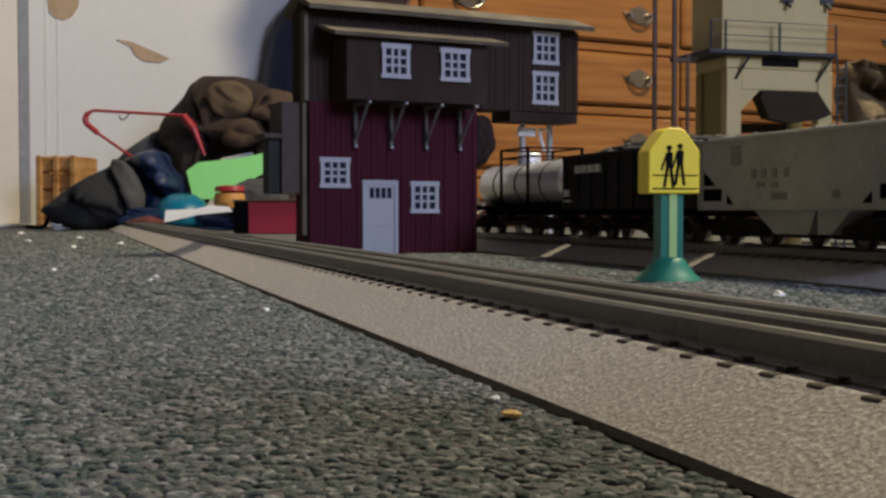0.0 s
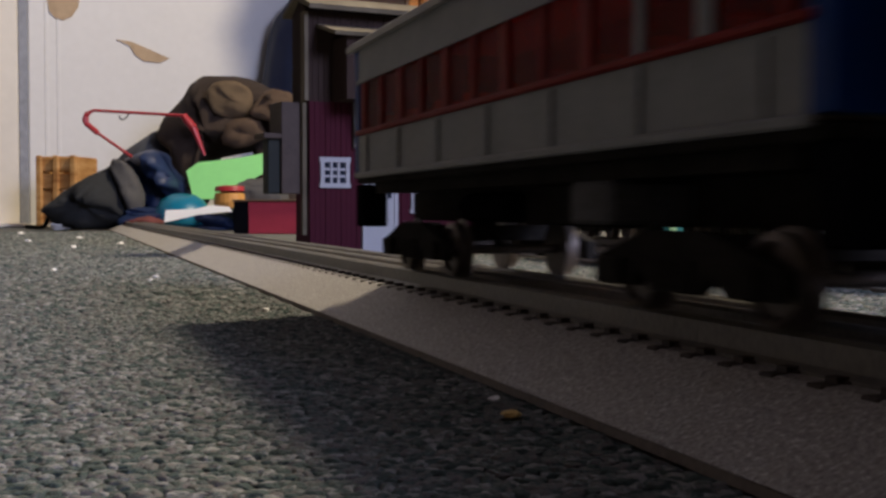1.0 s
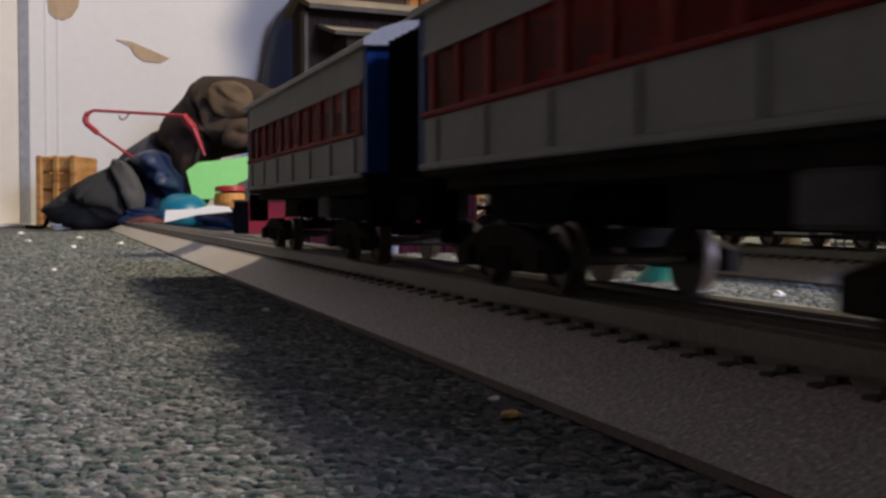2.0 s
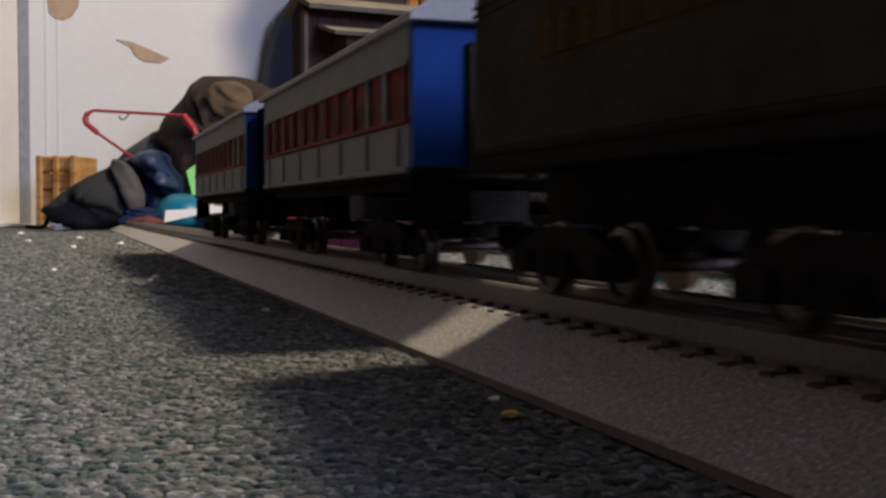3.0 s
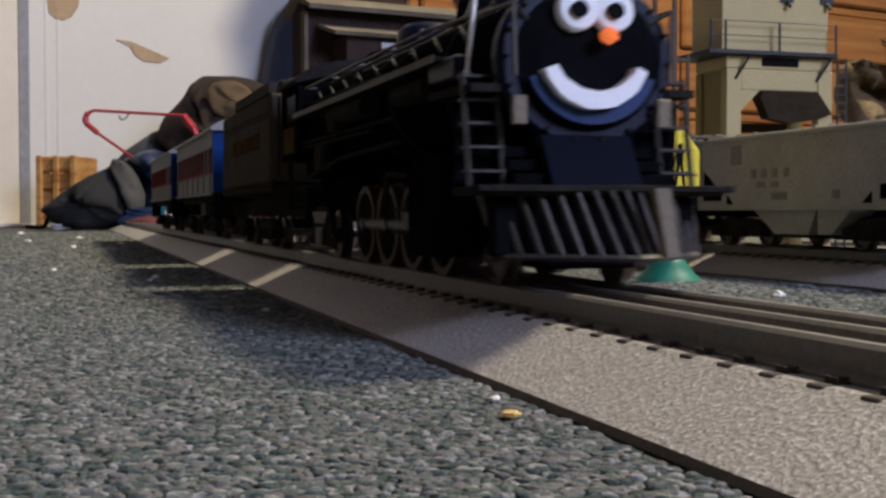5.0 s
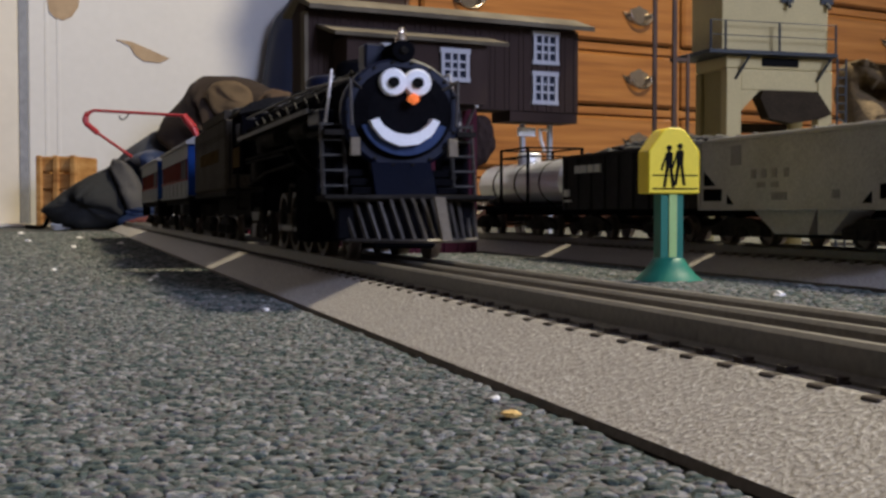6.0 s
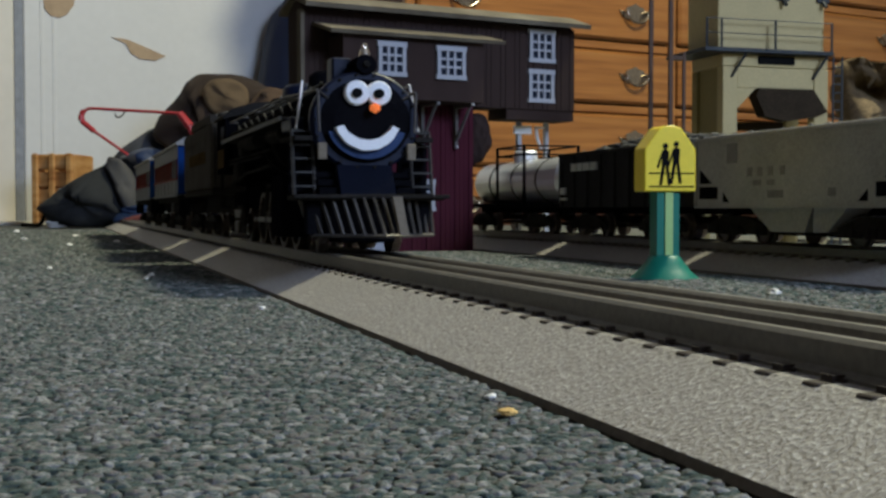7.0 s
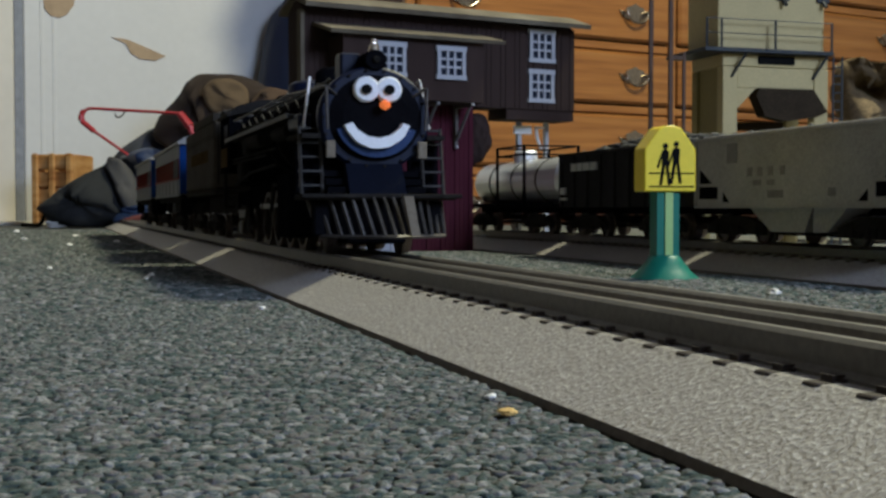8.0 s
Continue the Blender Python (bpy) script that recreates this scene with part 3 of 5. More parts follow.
    lathe(bm, [(0.0048, 0.007), (0.0052, 0.008), (0.0052, 0.019)], along(Z + R + 0.004), 18)
    part("headlight", bm, M_BLACK, e, "black headlight drum")
    bm = B()
    lathe(bm, [(0.0018, 0.0), (0.0014, 0.0008)], pose(0.0, 0.0068, Z + R + 0.004, 90, 0, 0), 16)
    part("headlight_lens", bm, M_GREYBLK, e, "dark headlight lens")
    bm = B()
    lathe(bm, [(0.0040, 0), (0.0036, 0.001), (0.0026, 0.0032), (0.0021, 0.0058), (0.0010, 0.0068), (0.0016, 0.0078), (0.0008, 0.0090)], upright(0.0008, 0.0115, Z + R + 0.0065), 16)
    part("bell", bm, M_CHROME, e, "shiny brass bell", smooth=True)
    for y, r, hh, mt, nm in ((0.060, 0.011, 0.010, M_BLACK, "sand_dome"), (0.105, 0.0125, 0.010, M_NAVY, "steam_dome"), (0.150, 0.008, 0.008, M_BLACK, "rear_dome")):
        bm = B()
        lathe(bm, [(r * 1.15, -0.004), (r, 0.001), (r * 0.95, hh * 0.7), (r * 0.7, hh * 0.95), (r * 0.3, hh * 1.05)], upright(0, y, Z + R), 20)
        part(nm, bm, mt, e, smooth=True)
    for s in (-1, 1):
        bm = B()
        box(bm, *sorted((s * 0.0235, s * 0.0310)), 0.022, 0.0395, 0.0640, 0.0715, 0.0008)
        part("tool_box", bm, M_NAVY, e, "navy blue box at the running board's end")
    bm = B()
    box(bm, -0.0125, -0.003, 0.018, 0.026, Z + R - 0.004, Z + R + 0.0095, 0.001)
    part("feedwater_heater", bm, M_NAVY, e, "navy blue box beside the stack")
    # rails, pipes and running boards
    for s in (-1, 1):
        bm = B()
        pts = [(s * 0.0225, 0.006, 0.062), (s * 0.0232, 0.006, 0.083), (s * 0.0265, 0.05, 0.0855), (s * 0.0285, 0.17, 0.0855)]
        for p, q in zip(pts, pts[1:]):
            rod(bm, p, q, 0.0007, 6)
        rod(bm, (s * 0.0232, 0.006, 0.083), (s * 0.0150, 0.010, 0.0775), 0.0006, 6)
        for y in (0.05, 0.08, 0.11, 0.14, 0.17):
            rod(bm, (s * 0.0235, y, 0.0855), (s * 0.0285, y, 0.0855), 0.0006, 6)
        part("handrail", bm, M_STEEL, e, "thin bare steel handrail")
        bm = B()
        box(bm, *sorted((s * 0.0215, s * 0.033)), 0.030, 0.174, 0.0705, 0.0722, 0.0003)
        prism(bm, [(0.034, 0.0608), (0.034, 0.0584), (0.011, 0.0578), (0.009, 0.0578), (0.009, 0.0602)], *sorted((s * 0.0245, s * 0.033)), "x")
        part("running_board", bm, M_GREYBLK, e, "sooty running board")
        part("board_edge", box(B(), *sorted((s * 0.0331, s * 0.0340)), 0.030, 0.174, 0.0702, 0.0726), M_LADDER, e, "worn grey edge of the running board")
        bm = B()
        rod(bm, (s * 0.0290, 0.090, 0.0650), (s * 0.0290, 0.128, 0.0655), 0.0046, 14)
        part("air_tank", bm, M_GREYBLK, e)
        bm = B()
        rod(bm, (s * 0.0290, 0.040, 0.0640), (s * 0.0290, 0.064, 0.0645), 0.0040, 14)
        part("air_tank", bm, M_GREYBLK, e)
        for p, q in (((0.0280, 0.07, 0.058), (0.0280, 0.19, 0.058)), ((0.0280, 0.09, 0.0555), (0.0280, 0.185, 0.0555)), ((0.0265, 0.08, 0.076), (0.0265, 0.182, 0.078)),
                     ((0.0225, 0.07, 0.082), (0.0270, 0.09, 0.070)), ((0.0240, 0.118, 0.082), (0.0280, 0.132, 0.062))):
            part("pipe", rod(B(), (s * p[0], p[1], p[2]), (s * q[0], q[1], q[2]), 0.0009, 6), M_GREYBLK, e)
        bm = B()
        box(bm, *sorted((s * 0.0265, s * 0.033)), 0.118, 0.128, 0.058, 0.068, 0.0008)
        part("air_pump", bm, M_GREYBLK, e)
        bm = B()
        prism(bm, [(0.0235, 0.0115), (0.0235, 0.036), (0.0262, 0.041), (0.0425, 0.041), (0.0450, 0.036), (0.0450, 0.0115), (0.0410, 0.008), (0.0275, 0.008)], *sorted((s * 0.0215, s * 0.0345)), "x")
        rod(bm, (s * 0.028, 0.0215, 0.019), (s * 0.028, 0.0240, 0.019), 0.0085, 16)
        rod(bm, (s * 0.0285, 0.0220, 0.034), (s * 0.0285, 0.0480, 0.034), 0.0058, 14)
        part("cylinder", bm, M_BLACK, e, "black cylinder and valve chest")
        bm = B()
        rod(bm, (s * 0.0275, 0.0450, 0.019), (s * 0.0275, 0.0600, 0.019), 0.0009, 6)
        box(bm, *sorted((s * 0.0262, s * 0.0288)), 0.0452, 0.0720, 0.0228, 0.0240)
        box(bm, *sorted((s * 0.0262, s * 0.0288)), 0.0452, 0.0720, 0.0142, 0.0153)
        part("guide_bar", bm, M_GREYBLK, e, "sooty crosshead guide bars")
        bm = B()
        box(bm, *sorted((s * 0.0262, s * 0.0288)), 0.0560, 0.0625, 0.0157, 0.0223, 0.0004)
        part("crosshead", bm, M_WORNPALE, e, "pale worn crosshead")
        bm = B()
        rod(bm, (s * 0.0285, 0.0470, 0.034), (s * 0.0285, 0.0750, 0.037), 0.0011, 6)
        rod(bm, (s * 0.0285, 0.0750, 0.037), (s * 0.0275, 0.0830, 0.022), 0.0011, 6)
        part("valve_gear", bm, M_GREYBLK, e, "worn steel valve gear")
        # ladders up to the front deck
        lad = part("ladder", rod(B(), (s * 0.0235, 0.010, 0.0302), (s * 0.0235, 0.014, 0.0640), 0.0008, 6), M_LADDER, e, "small sooty steel ladder")
        part("ladder_rail", rod(B(), (s * 0.0330, 0.010, 0.0302), (s * 0.0330, 0.014, 0.0640), 0.0008, 6), M_LADDER, lad)
        for f in (0.13, 0.354, 0.576, 0.798, 1.02):
            part("rung", box(B(), *sorted((s * 0.0230, s * 0.0335)), 0.009 + 0.004 * f, 0.0125 + 0.004 * f, 0.030 + 0.032 * f, 0.0308 + 0.032 * f), M_LADDER, lad)
        bm = B()
        box(bm, *sorted((s * 0.0190, s * 0.0232)), 0.0058, 0.0072, 0.0480, 0.0565, 0.0003)
        part("marker_plate", bm, M_PLATE, e, "pale gold number board")
    bm = B()
    for s in (-1, 1):
        rod(bm, (s * 0.0130, 0.034, Z + 0.0225), (s * 0.0130, 0.170, Z + 0.0232), 0.0007, 6)
        rod(bm, (s * 0.0195, 0.020, Z + 0.0170), (s * 0.0200, 0.120, Z + 0.0172), 0.0006, 6)
        for k in range(9):
            y = 0.030 + k * 0.0165
            rod(bm, (s * 0.0225, y, Z + 0.0085), (s * 0.0245, y + 0.003, Z + 0.0150), 0.0006, 6)
            blob(bm, (s * 0.0250, y, Z + 0.0030), (0.0010, 0.0010, 0.0012), 1)
            blob(bm, (s * 0.0120, y + 0.006, Z + 0.0235), (0.0011, 0.0009, 0.0014), 1)
    p_ = part("boiler_fittings", bm, M_FITTING, e, "small worn steel fittings and pipes")
    p_["kind"] = "stuff"
    for s in (-1, 1):
        bm = B()
        rod(bm, (s * 0.0305, 0.060, 0.0480), (s * 0.0305, 0.120, 0.0460), 0.0010, 6)
        rod(bm, (s * 0.0300, 0.120, 0.0460), (s * 0.0290, 0.165, 0.0400), 0.0010, 6)
        box(bm, *sorted((s * 0.026, s * 0.031)), 0.140, 0.152, 0.042, 0.054, 0.001)
        part("injector", bm, M_GREYBLK, e, "dark injector pipes")
    for s in (-1, 1):
        bm = B()
        rod(bm, (s * 0.0262, 0.020, Z + 0.0215), (s * 0.0295, 0.018, Z - 0.0030), 0.0006, 8)
        rod(bm, (s * 0.0262, 0.020, Z + 0.0215), (s * 0.0235, 0.030, Z + 0.0175), 0.0005, 8)
        blob(bm, (s * 0.0295, 0.018, Z - 0.0030), (0.0011, 0.0008, 0.0012), 1)
        part("front_grab_iron", bm, M_WIRE, e, "bent grab iron coloured pale for its shine")
    for s in (-1, 1):
        part("deck_plate", box(B(), *sorted((s * 0.0190, s * 0.0335)), 0.0165, 0.0182, 0.0303, 0.0575), M_BLACK, e, "black plate behind the ladder")
    # front deck, pilot
    bm = B()
    box(bm, -0.0345, 0.0345, 0.000, 0.017, 0.0272, 0.0300, 0.0005)
    box(bm, -0.0365, 0.0365, -0.0012, 0.0025, 0.0282, 0.0302, 0.0003)
    part("front_deck", bm, M_GREYBLK, e)
    bm = B()
    prism(bm, [(0.003, 0.0302), (0.0115, 0.0302), (0.0115, 0.0455), (0.0085, 0.0455)], -0.0135, 0.0125, "x")
    part("deck_shield", bm, M_NAVYDULL, e, "navy blue sloping shield above the deck")
    for s in (-1, 1):
        for k in range(3):
            bm = B()
            box(bm, *sorted((s * 0.0138, s * 0.0228)), 0.006 + 0.003 * k, 0.016, 0.0303 + 0.0042 * k, 0.0338 + 0.0042 * k, 0.0004)
            part("deck_step", bm, M_BLACK, e)
    n = 15
    for k in range(n):
        f = k / (n - 1) * 2 - 1
        bm = B()
        y = 0.010 * abs(f) ** 1.6
        p0, p1 = Vector((f * 0.0310, y - 0.001, 0.0285)), Vector((f * 0.0290 + 0.0026, y - 0.0085 + 0.005 * abs(f), 0.0095))
        rod(bm, p0, p1, 0.00095, 6)
        part("pilot_bar", bm, M_STEEL, e, "worn steel pilot bar")
    bm = B()
    prism(bm, [(0.0052, 0.0290), (0.0095, 0.0290), (0.0126, 0.0098), (0.0088, 0.0098)], -0.0105, -0.0085)
    part("coupler_flap", bm, M_PLATE, e, "pale tan coupler flap")
    bm = B()
    fs = [k / (n - 1) * 2 - 1 for k in range(n)]
    sweep(bm, [(f * 0.0290 + 0.0026, 0.010 * abs(f) ** 1.6 - 0.0085 + 0.005 * abs(f), 0.0095) for f in fs], 0.0011)
    part("pilot_shoe", bm, M_STEEL, e)
    bm = B()
    box(bm, -0.012, 0.012, 0.014, 0.200, 0.0185, 0.0415)
    box(bm, -0.023, 0.023, 0.150, 0.19, 0.040, 0.060, 0.002)
    box(bm, -0.020, 0.020, 0.166, 0.200, 0.018, 0.036, 0.001)
    part("main_frame", bm, M_BLACK, e)
    part("ash_pan", box(B(), -0.0185, 0.0185, 0.132, 0.165, 0.0225, 0.0395, 0.001), M_BLACK, e, "black ash pan under the firebox")
    bm = B()
    box(bm, -0.0135, 0.0135, 0.006, 0.030, 0.0055, 0.0185, 0.001)
    box(bm, -0.0295, 0.0295, 0.0045, 0.0085, 0.0095, 0.0270, 0.001)
    part("pilot_truck", bm, M_BLACK, e)
    # cab
    for s in (-1, 1):
        bm = B()
        a, b = sorted((s * 0.0295, s * 0.031))
        for y0, y1, z0, z1 in ((0.1740, 0.2030, 0.052, 0.070), (0.1740, 0.2030, 0.0845, 0.0895), (0.1740, 0.1795, 0.070, 0.0845), (0.1985, 0.2030, 0.070, 0.0845)):
            box(bm, a, b, y0, y1, z0, z1)
        part("cab_side", bm, M_BLACK, e)
        bm = B()
        box(bm, *sorted((s * 0.031, s * 0.0316)), 0.1800, 0.1985, 0.0535, 0.0672)
        part("number_panel", bm, M_GOLD, e, "dull gold panel on the cab side")
        bm = B()
        rod(bm, (s * 0.0325, 0.2030, 0.042), (s * 0.0325, 0.2030, 0.086), 0.0006, 6)
        box(bm, *sorted((s * 0.024, s * 0.031)), 0.1906, 0.1960, 0.024, 0.0255)
        box(bm, *sorted((s * 0.029, s * 0.031)), 0.1906, 0.1920, 0.024, 0.052)
        part("cab_step", bm, M_GREYBLK, e)
    bm = B()
    box(bm, -0.0294, 0.0294, 0.1760, 0.1776, 0.050, 0.0895)
    box(bm, -0.031, 0.031, 0.1760, 0.203, 0.0495, 0.0518)
    part("cab_front", bm, M_BLACK, e)
    bm = B()
    arc = [(-0.033, 0.0885), (-0.033, 0.0905), (-0.026, 0.0965), (-0.014, 0.1005), (0, 0.1020), (0.014, 0.1005), (0.026, 0.0965), (0.033, 0.0905), (0.033, 0.0885), (0, 0.0975)]
    prism(bm, arc, 0.1720, 0.2050)
    part("cab_roof", bm, M_GREYBLK, e)
    for y in (0.0521, 0.0744, 0.0967, 0.1190):
        wheelset(e, y, 0.0168, 0.0160, 0.0042, 14, "driving_wheelset")
    for y, r in ((0.020, 0.0085), (0.152, 0.0105)):
        wheelset(e, y, r)
    for s in (-1, 1):
        bm = B()
        box(bm, *sorted((s * 0.0255, s * 0.0272)), 0.136, 0.172, 0.006, 0.011, 0.001)
        prism(bm, [(0.139, 0.0112), (0.169, 0.0112), (0.163, 0.0225), (0.157, 0.0255), (0.147, 0.0255), (0.141, 0.0225)], *sorted((s * 0.0255, s * 0.027)), "x")
        part("trailing_truck", bm, M_GREYBLK, e)
        bm = B()
        box(bm, *sorted((s * 0.0272, s * 0.0290)), 0.1475, 0.1565, 0.0060, 0.0150, 0.001)
        prism(bm, [(0.142, 0.0225), (0.162, 0.0225), (0.159, 0.0170), (0.145, 0.0170)], *sorted((s * 0.0272, s * 0.0282)), "x")
        part("axle_box", bm, M_WORNPALE, e, "pale worn axle box and spring")
        bm = B()
        y0, y1 = 0.0521, 0.1190
        box(bm, *sorted((s * 0.0218, s * 0.0232)), y0 - 0.003, y1 + 0.003, -0.0016, 0.0016, 0.0005)
        for k in range(4):
            rod(bm, (s * 0.0212, y0 + 0.0223 * k, 0), (s * 0.0238, y0 + 0.0223 * k, 0), 0.0020, 10)
        o = part("side_rod", bm, M_STEEL, e, "worn steel coupling rod")
        RODS.append(o)
    return e


RODS = []
M_LADDER = mat("grimy_steel_ladder", (0.050, 0.046, 0.042), 0.6, 0.1, vary=0.5, scale=120)
M_PLATE = mat("dull_tan_plate", (0.17, 0.14, 0.095), 0.6, vary=0.3)
M_NAVYDULL = mat("dull_navy_plate", (0.0022, 0.0036, 0.011), 0.7, vary=0.2, spec=0.1)
M_BLUEFACE = mat("mid_blue_foam", (0.016, 0.036, 0.115), 0.7, vary=0.1)
OFF_TENDER, OFF_B, OFF_A = 0.342, 0.596, 0.952
loco = locomotive()
tend = tender()
coach_b = coach(True)
coach_a = coach(False)

# ---- carpet pile in loose loops near the viewpoint ----
def pile(name, x0, x1, y0, y1, step, seed):
    rs = np.random.RandomState(seed)
    nx, ny = int((x1 - x0) / step), int((y1 - y0) / step)
    gx, gy = np.meshgrid(np.arange(nx), np.arange(ny))
    cx = x0 + (gx.ravel() + 0.5 * (gy.ravel() % 2)) * step + rs.uniform(-0.3, 0.3, nx * ny) * step
    cy = y0 + gy.ravel() * step + rs.uniform(-0.3, 0.3, nx * ny) * step
    n = len(cx)
    seg = 6
    h = step * rs.uniform(0.10, 0.42, n)
    ra, rb = step * rs.uniform(0.55, 1.25, n), step * rs.uniform(0.5, 0.9, n)
    tw = rs.normal(-0.3, 0.75, n)
    verts = []
    for lev, (k, z) in enumerate(((1.0, -0.3), (0.80, 0.55), (0.45, 0.90))):
        for j in range(seg):
            a = 2 * np.pi * j / seg
            fray = rs.uniform(0.55, 1.35, n)
            px, py = ra * k * fray * np.cos(a), rb * k * fray * np.sin(a)
            verts.append(np.stack([cx + px * np.cos(tw) - py * np.sin(tw), cy + px * np.sin(tw) + py * np.cos(tw), h * z], 1))
    verts.append(np.stack([cx, cy, h], 1))
    per = 3 * seg + 1
    v = np.stack(verts, 1).reshape(-1, 3)
    quads = [(l * seg + j, l * seg + (j + 1) % seg, (l + 1) * seg + (j + 1) % seg, (l + 1) * seg + j) for l in range(2) for j in range(seg)]
    tris = [(2 * seg + j, 2 * seg + (j + 1) % seg, 3 * seg) for j in range(seg)]
    base = np.arange(n)[:, None, None] * per
    faces = (np.array(quads)[None] + base).reshape(-1, 4).tolist() + (np.array(tris)[None] + base).reshape(-1, 3).tolist()
    me = bpy.data.meshes.new(name)
    me.from_pydata(v.tolist(), [], faces)
    me.materials.append(M_TUFT)
    me.polygons.foreach_set("use_smooth", [True] * len(me.polygons))
    return tagged(new(name, me), "grey-green looped carpet pile with pale flecks", "carpet pile", kind="stuff")


pile("carpet_pile", -0.06, 0.0885, 0.10, 0.46, 0.0021, 1)
pile("carpet_pile", -0.09, 0.0885, 0.46, 1.0, 0.0034, 2)
pile("carpet_pile", -0.17, 0.0885, 1.0, 2.3, 0.0050, 4)
pile("carpet_pile", 0.182, 0.368, 0.20, 1.02, 0.0034, 3)


# ---- school crossing sign ----
KS = (0.9, 0.9, 0.9)


def crossing_sign():
    x, y = spot(0.137, 0.385)
    s = thing("crossing_sign", pose(x, y, 0, 0, 0, -4.5), "yellow toy crossing sign on a green plastic post", "toy sign")
    bm = B()
    lathe(bm, [(0.0212, 0), (0.0205, 0.0012), (0.0160, 0.0052), (0.0118, 0.0105), (0.0096, 0.0140), (0.0080, 0.0150)], seg=56)
    part("cone_base", bm, M_GREEN, s, "green flared base", smooth=True)
    bm = B()
    prism(bm, [(-0.0072, -0.0055), (0.0072, -0.0055), (0.0072, 0.0055), (-0.0072, 0.0055)], 0.0145, 0.0535, "z")
    part("post", bm, M_GREEN, s, "square green post")
    bm = B()
    box(bm, -0.0022, 0.0028, -0.0064, -0.0056, 0.0148, 0.0535)
    part("post_rib", bm, M_LTGREEN, s, "pale green rib along the post")
    bm = B()
    w = 0.0165
    prism(bm, [(-w, 0.0535), (w, 0.0535), (w, 0.0790), (w * 0.42, 0.0915), (w * 0.2, 0.0930), (-w * 0.2, 0.0930), (-w * 0.42, 0.0915), (-w, 0.0790)], -0.0085, 0.0085)
    bmesh.ops.bevel(bm, geom=bm.edges[:], offset=0.0006, segments=1, affect="EDGES")
    part("sign_head", bm, M_YELLOW, s, "thick yellow pentagon head")
    for z in (0.0560, 0.0640):
        bm = B()
        box(bm, -0.0140, 0.0150, -0.0089, -0.0084, z, z + 0.0008)
        part("road_line", bm, M_INK, s, "thin black line")
    # two plain pictogram shapes
    for px, hz in ((-0.0035, 0.0), (0.0035, 0.0012)):
        bm = B()
        lathe(bm, [(0.0017, 0), (0.0017, 0.0005)], pose(px, -0.0084, 0.0822 + hz - 0.0015, 90, 0, 0), 14)
        prism(bm, [(px - 0.0021, 0.0695 + hz), (px + 0.0019, 0.0695 + hz), (px + 0.0024, 0.0776 + hz), (px, 0.0790 + hz), (px - 0.0023, 0.0776 + hz)], -0.0089, -0.0084)
        prism(bm, [(px - 0.0020, 0.0696 + hz), (px, 0.0696 + hz), (px - 0.0022, 0.0572 + hz), (px - 0.0040, 0.0572 + hz)], -0.0089, -0.0084)
        prism(bm, [(px + 0.0001, 0.0696 + hz), (px + 0.0019, 0.0696 + hz), (px + 0.0037, 0.0572 + hz), (px + 0.0018, 0.0572 + hz)], -0.0089, -0.0084)
        prism(bm, [(px - 0.0022, 0.0772 + hz), (px - 0.0016, 0.0755 + hz), (px - 0.0045, 0.0672 + hz), (px - 0.0055, 0.0680 + hz)], -0.0089, -0.0084)
        part("pictogram", bm, M_INK, s, "plain black pictogram shape")
    return s


crossing_sign()


# ---- mine loading house: maroon below, brown bridge storey over the back track ----
KS = (1, 1.2, 0.9)


def house_window(parent, x, z, w, h, rows, cols, y=-0.0015):
    win_ = part("window", box(B(), x, x + w, y + 0.0004, y + 0.0010, z, z + h), M_PANE, parent, "small dark paned window")
    bm = B()
    f = 0.0035
    for a, b, c, d in ((x - 0.001, x + w + 0.001, z + h - f, z + h + 0.0015), (x - 0.001, x + w + 0.001, z - 0.001, z + f), (x, x + f, z + f, z + h - f), (x + w - f, x + w, z + f, z + h - f)):
        box(bm, a, b, y - 0.0012, y + 0.0012, c, d)
    part("frame", bm, M_WINWHITE, win_, "white window frame")
    bm = B()
    for k in range(1, cols):
        cx = x + f + (w - 2 * f) * k / cols
        box(bm, cx - 0.0011, cx + 0.0011, y - 0.0008, y + 0.0003, z + f, z + h - f)
    for k in range(1, rows):
        cz = z + f + (h - 2 * f) * k / rows
        box(bm, x + f, x + w - f, y - 0.0007, y + 0.00035, cz - 0.0011, cz + 0.0011)
    part("muntins", bm, M_WINWHITE, win_, "white glazing bars")


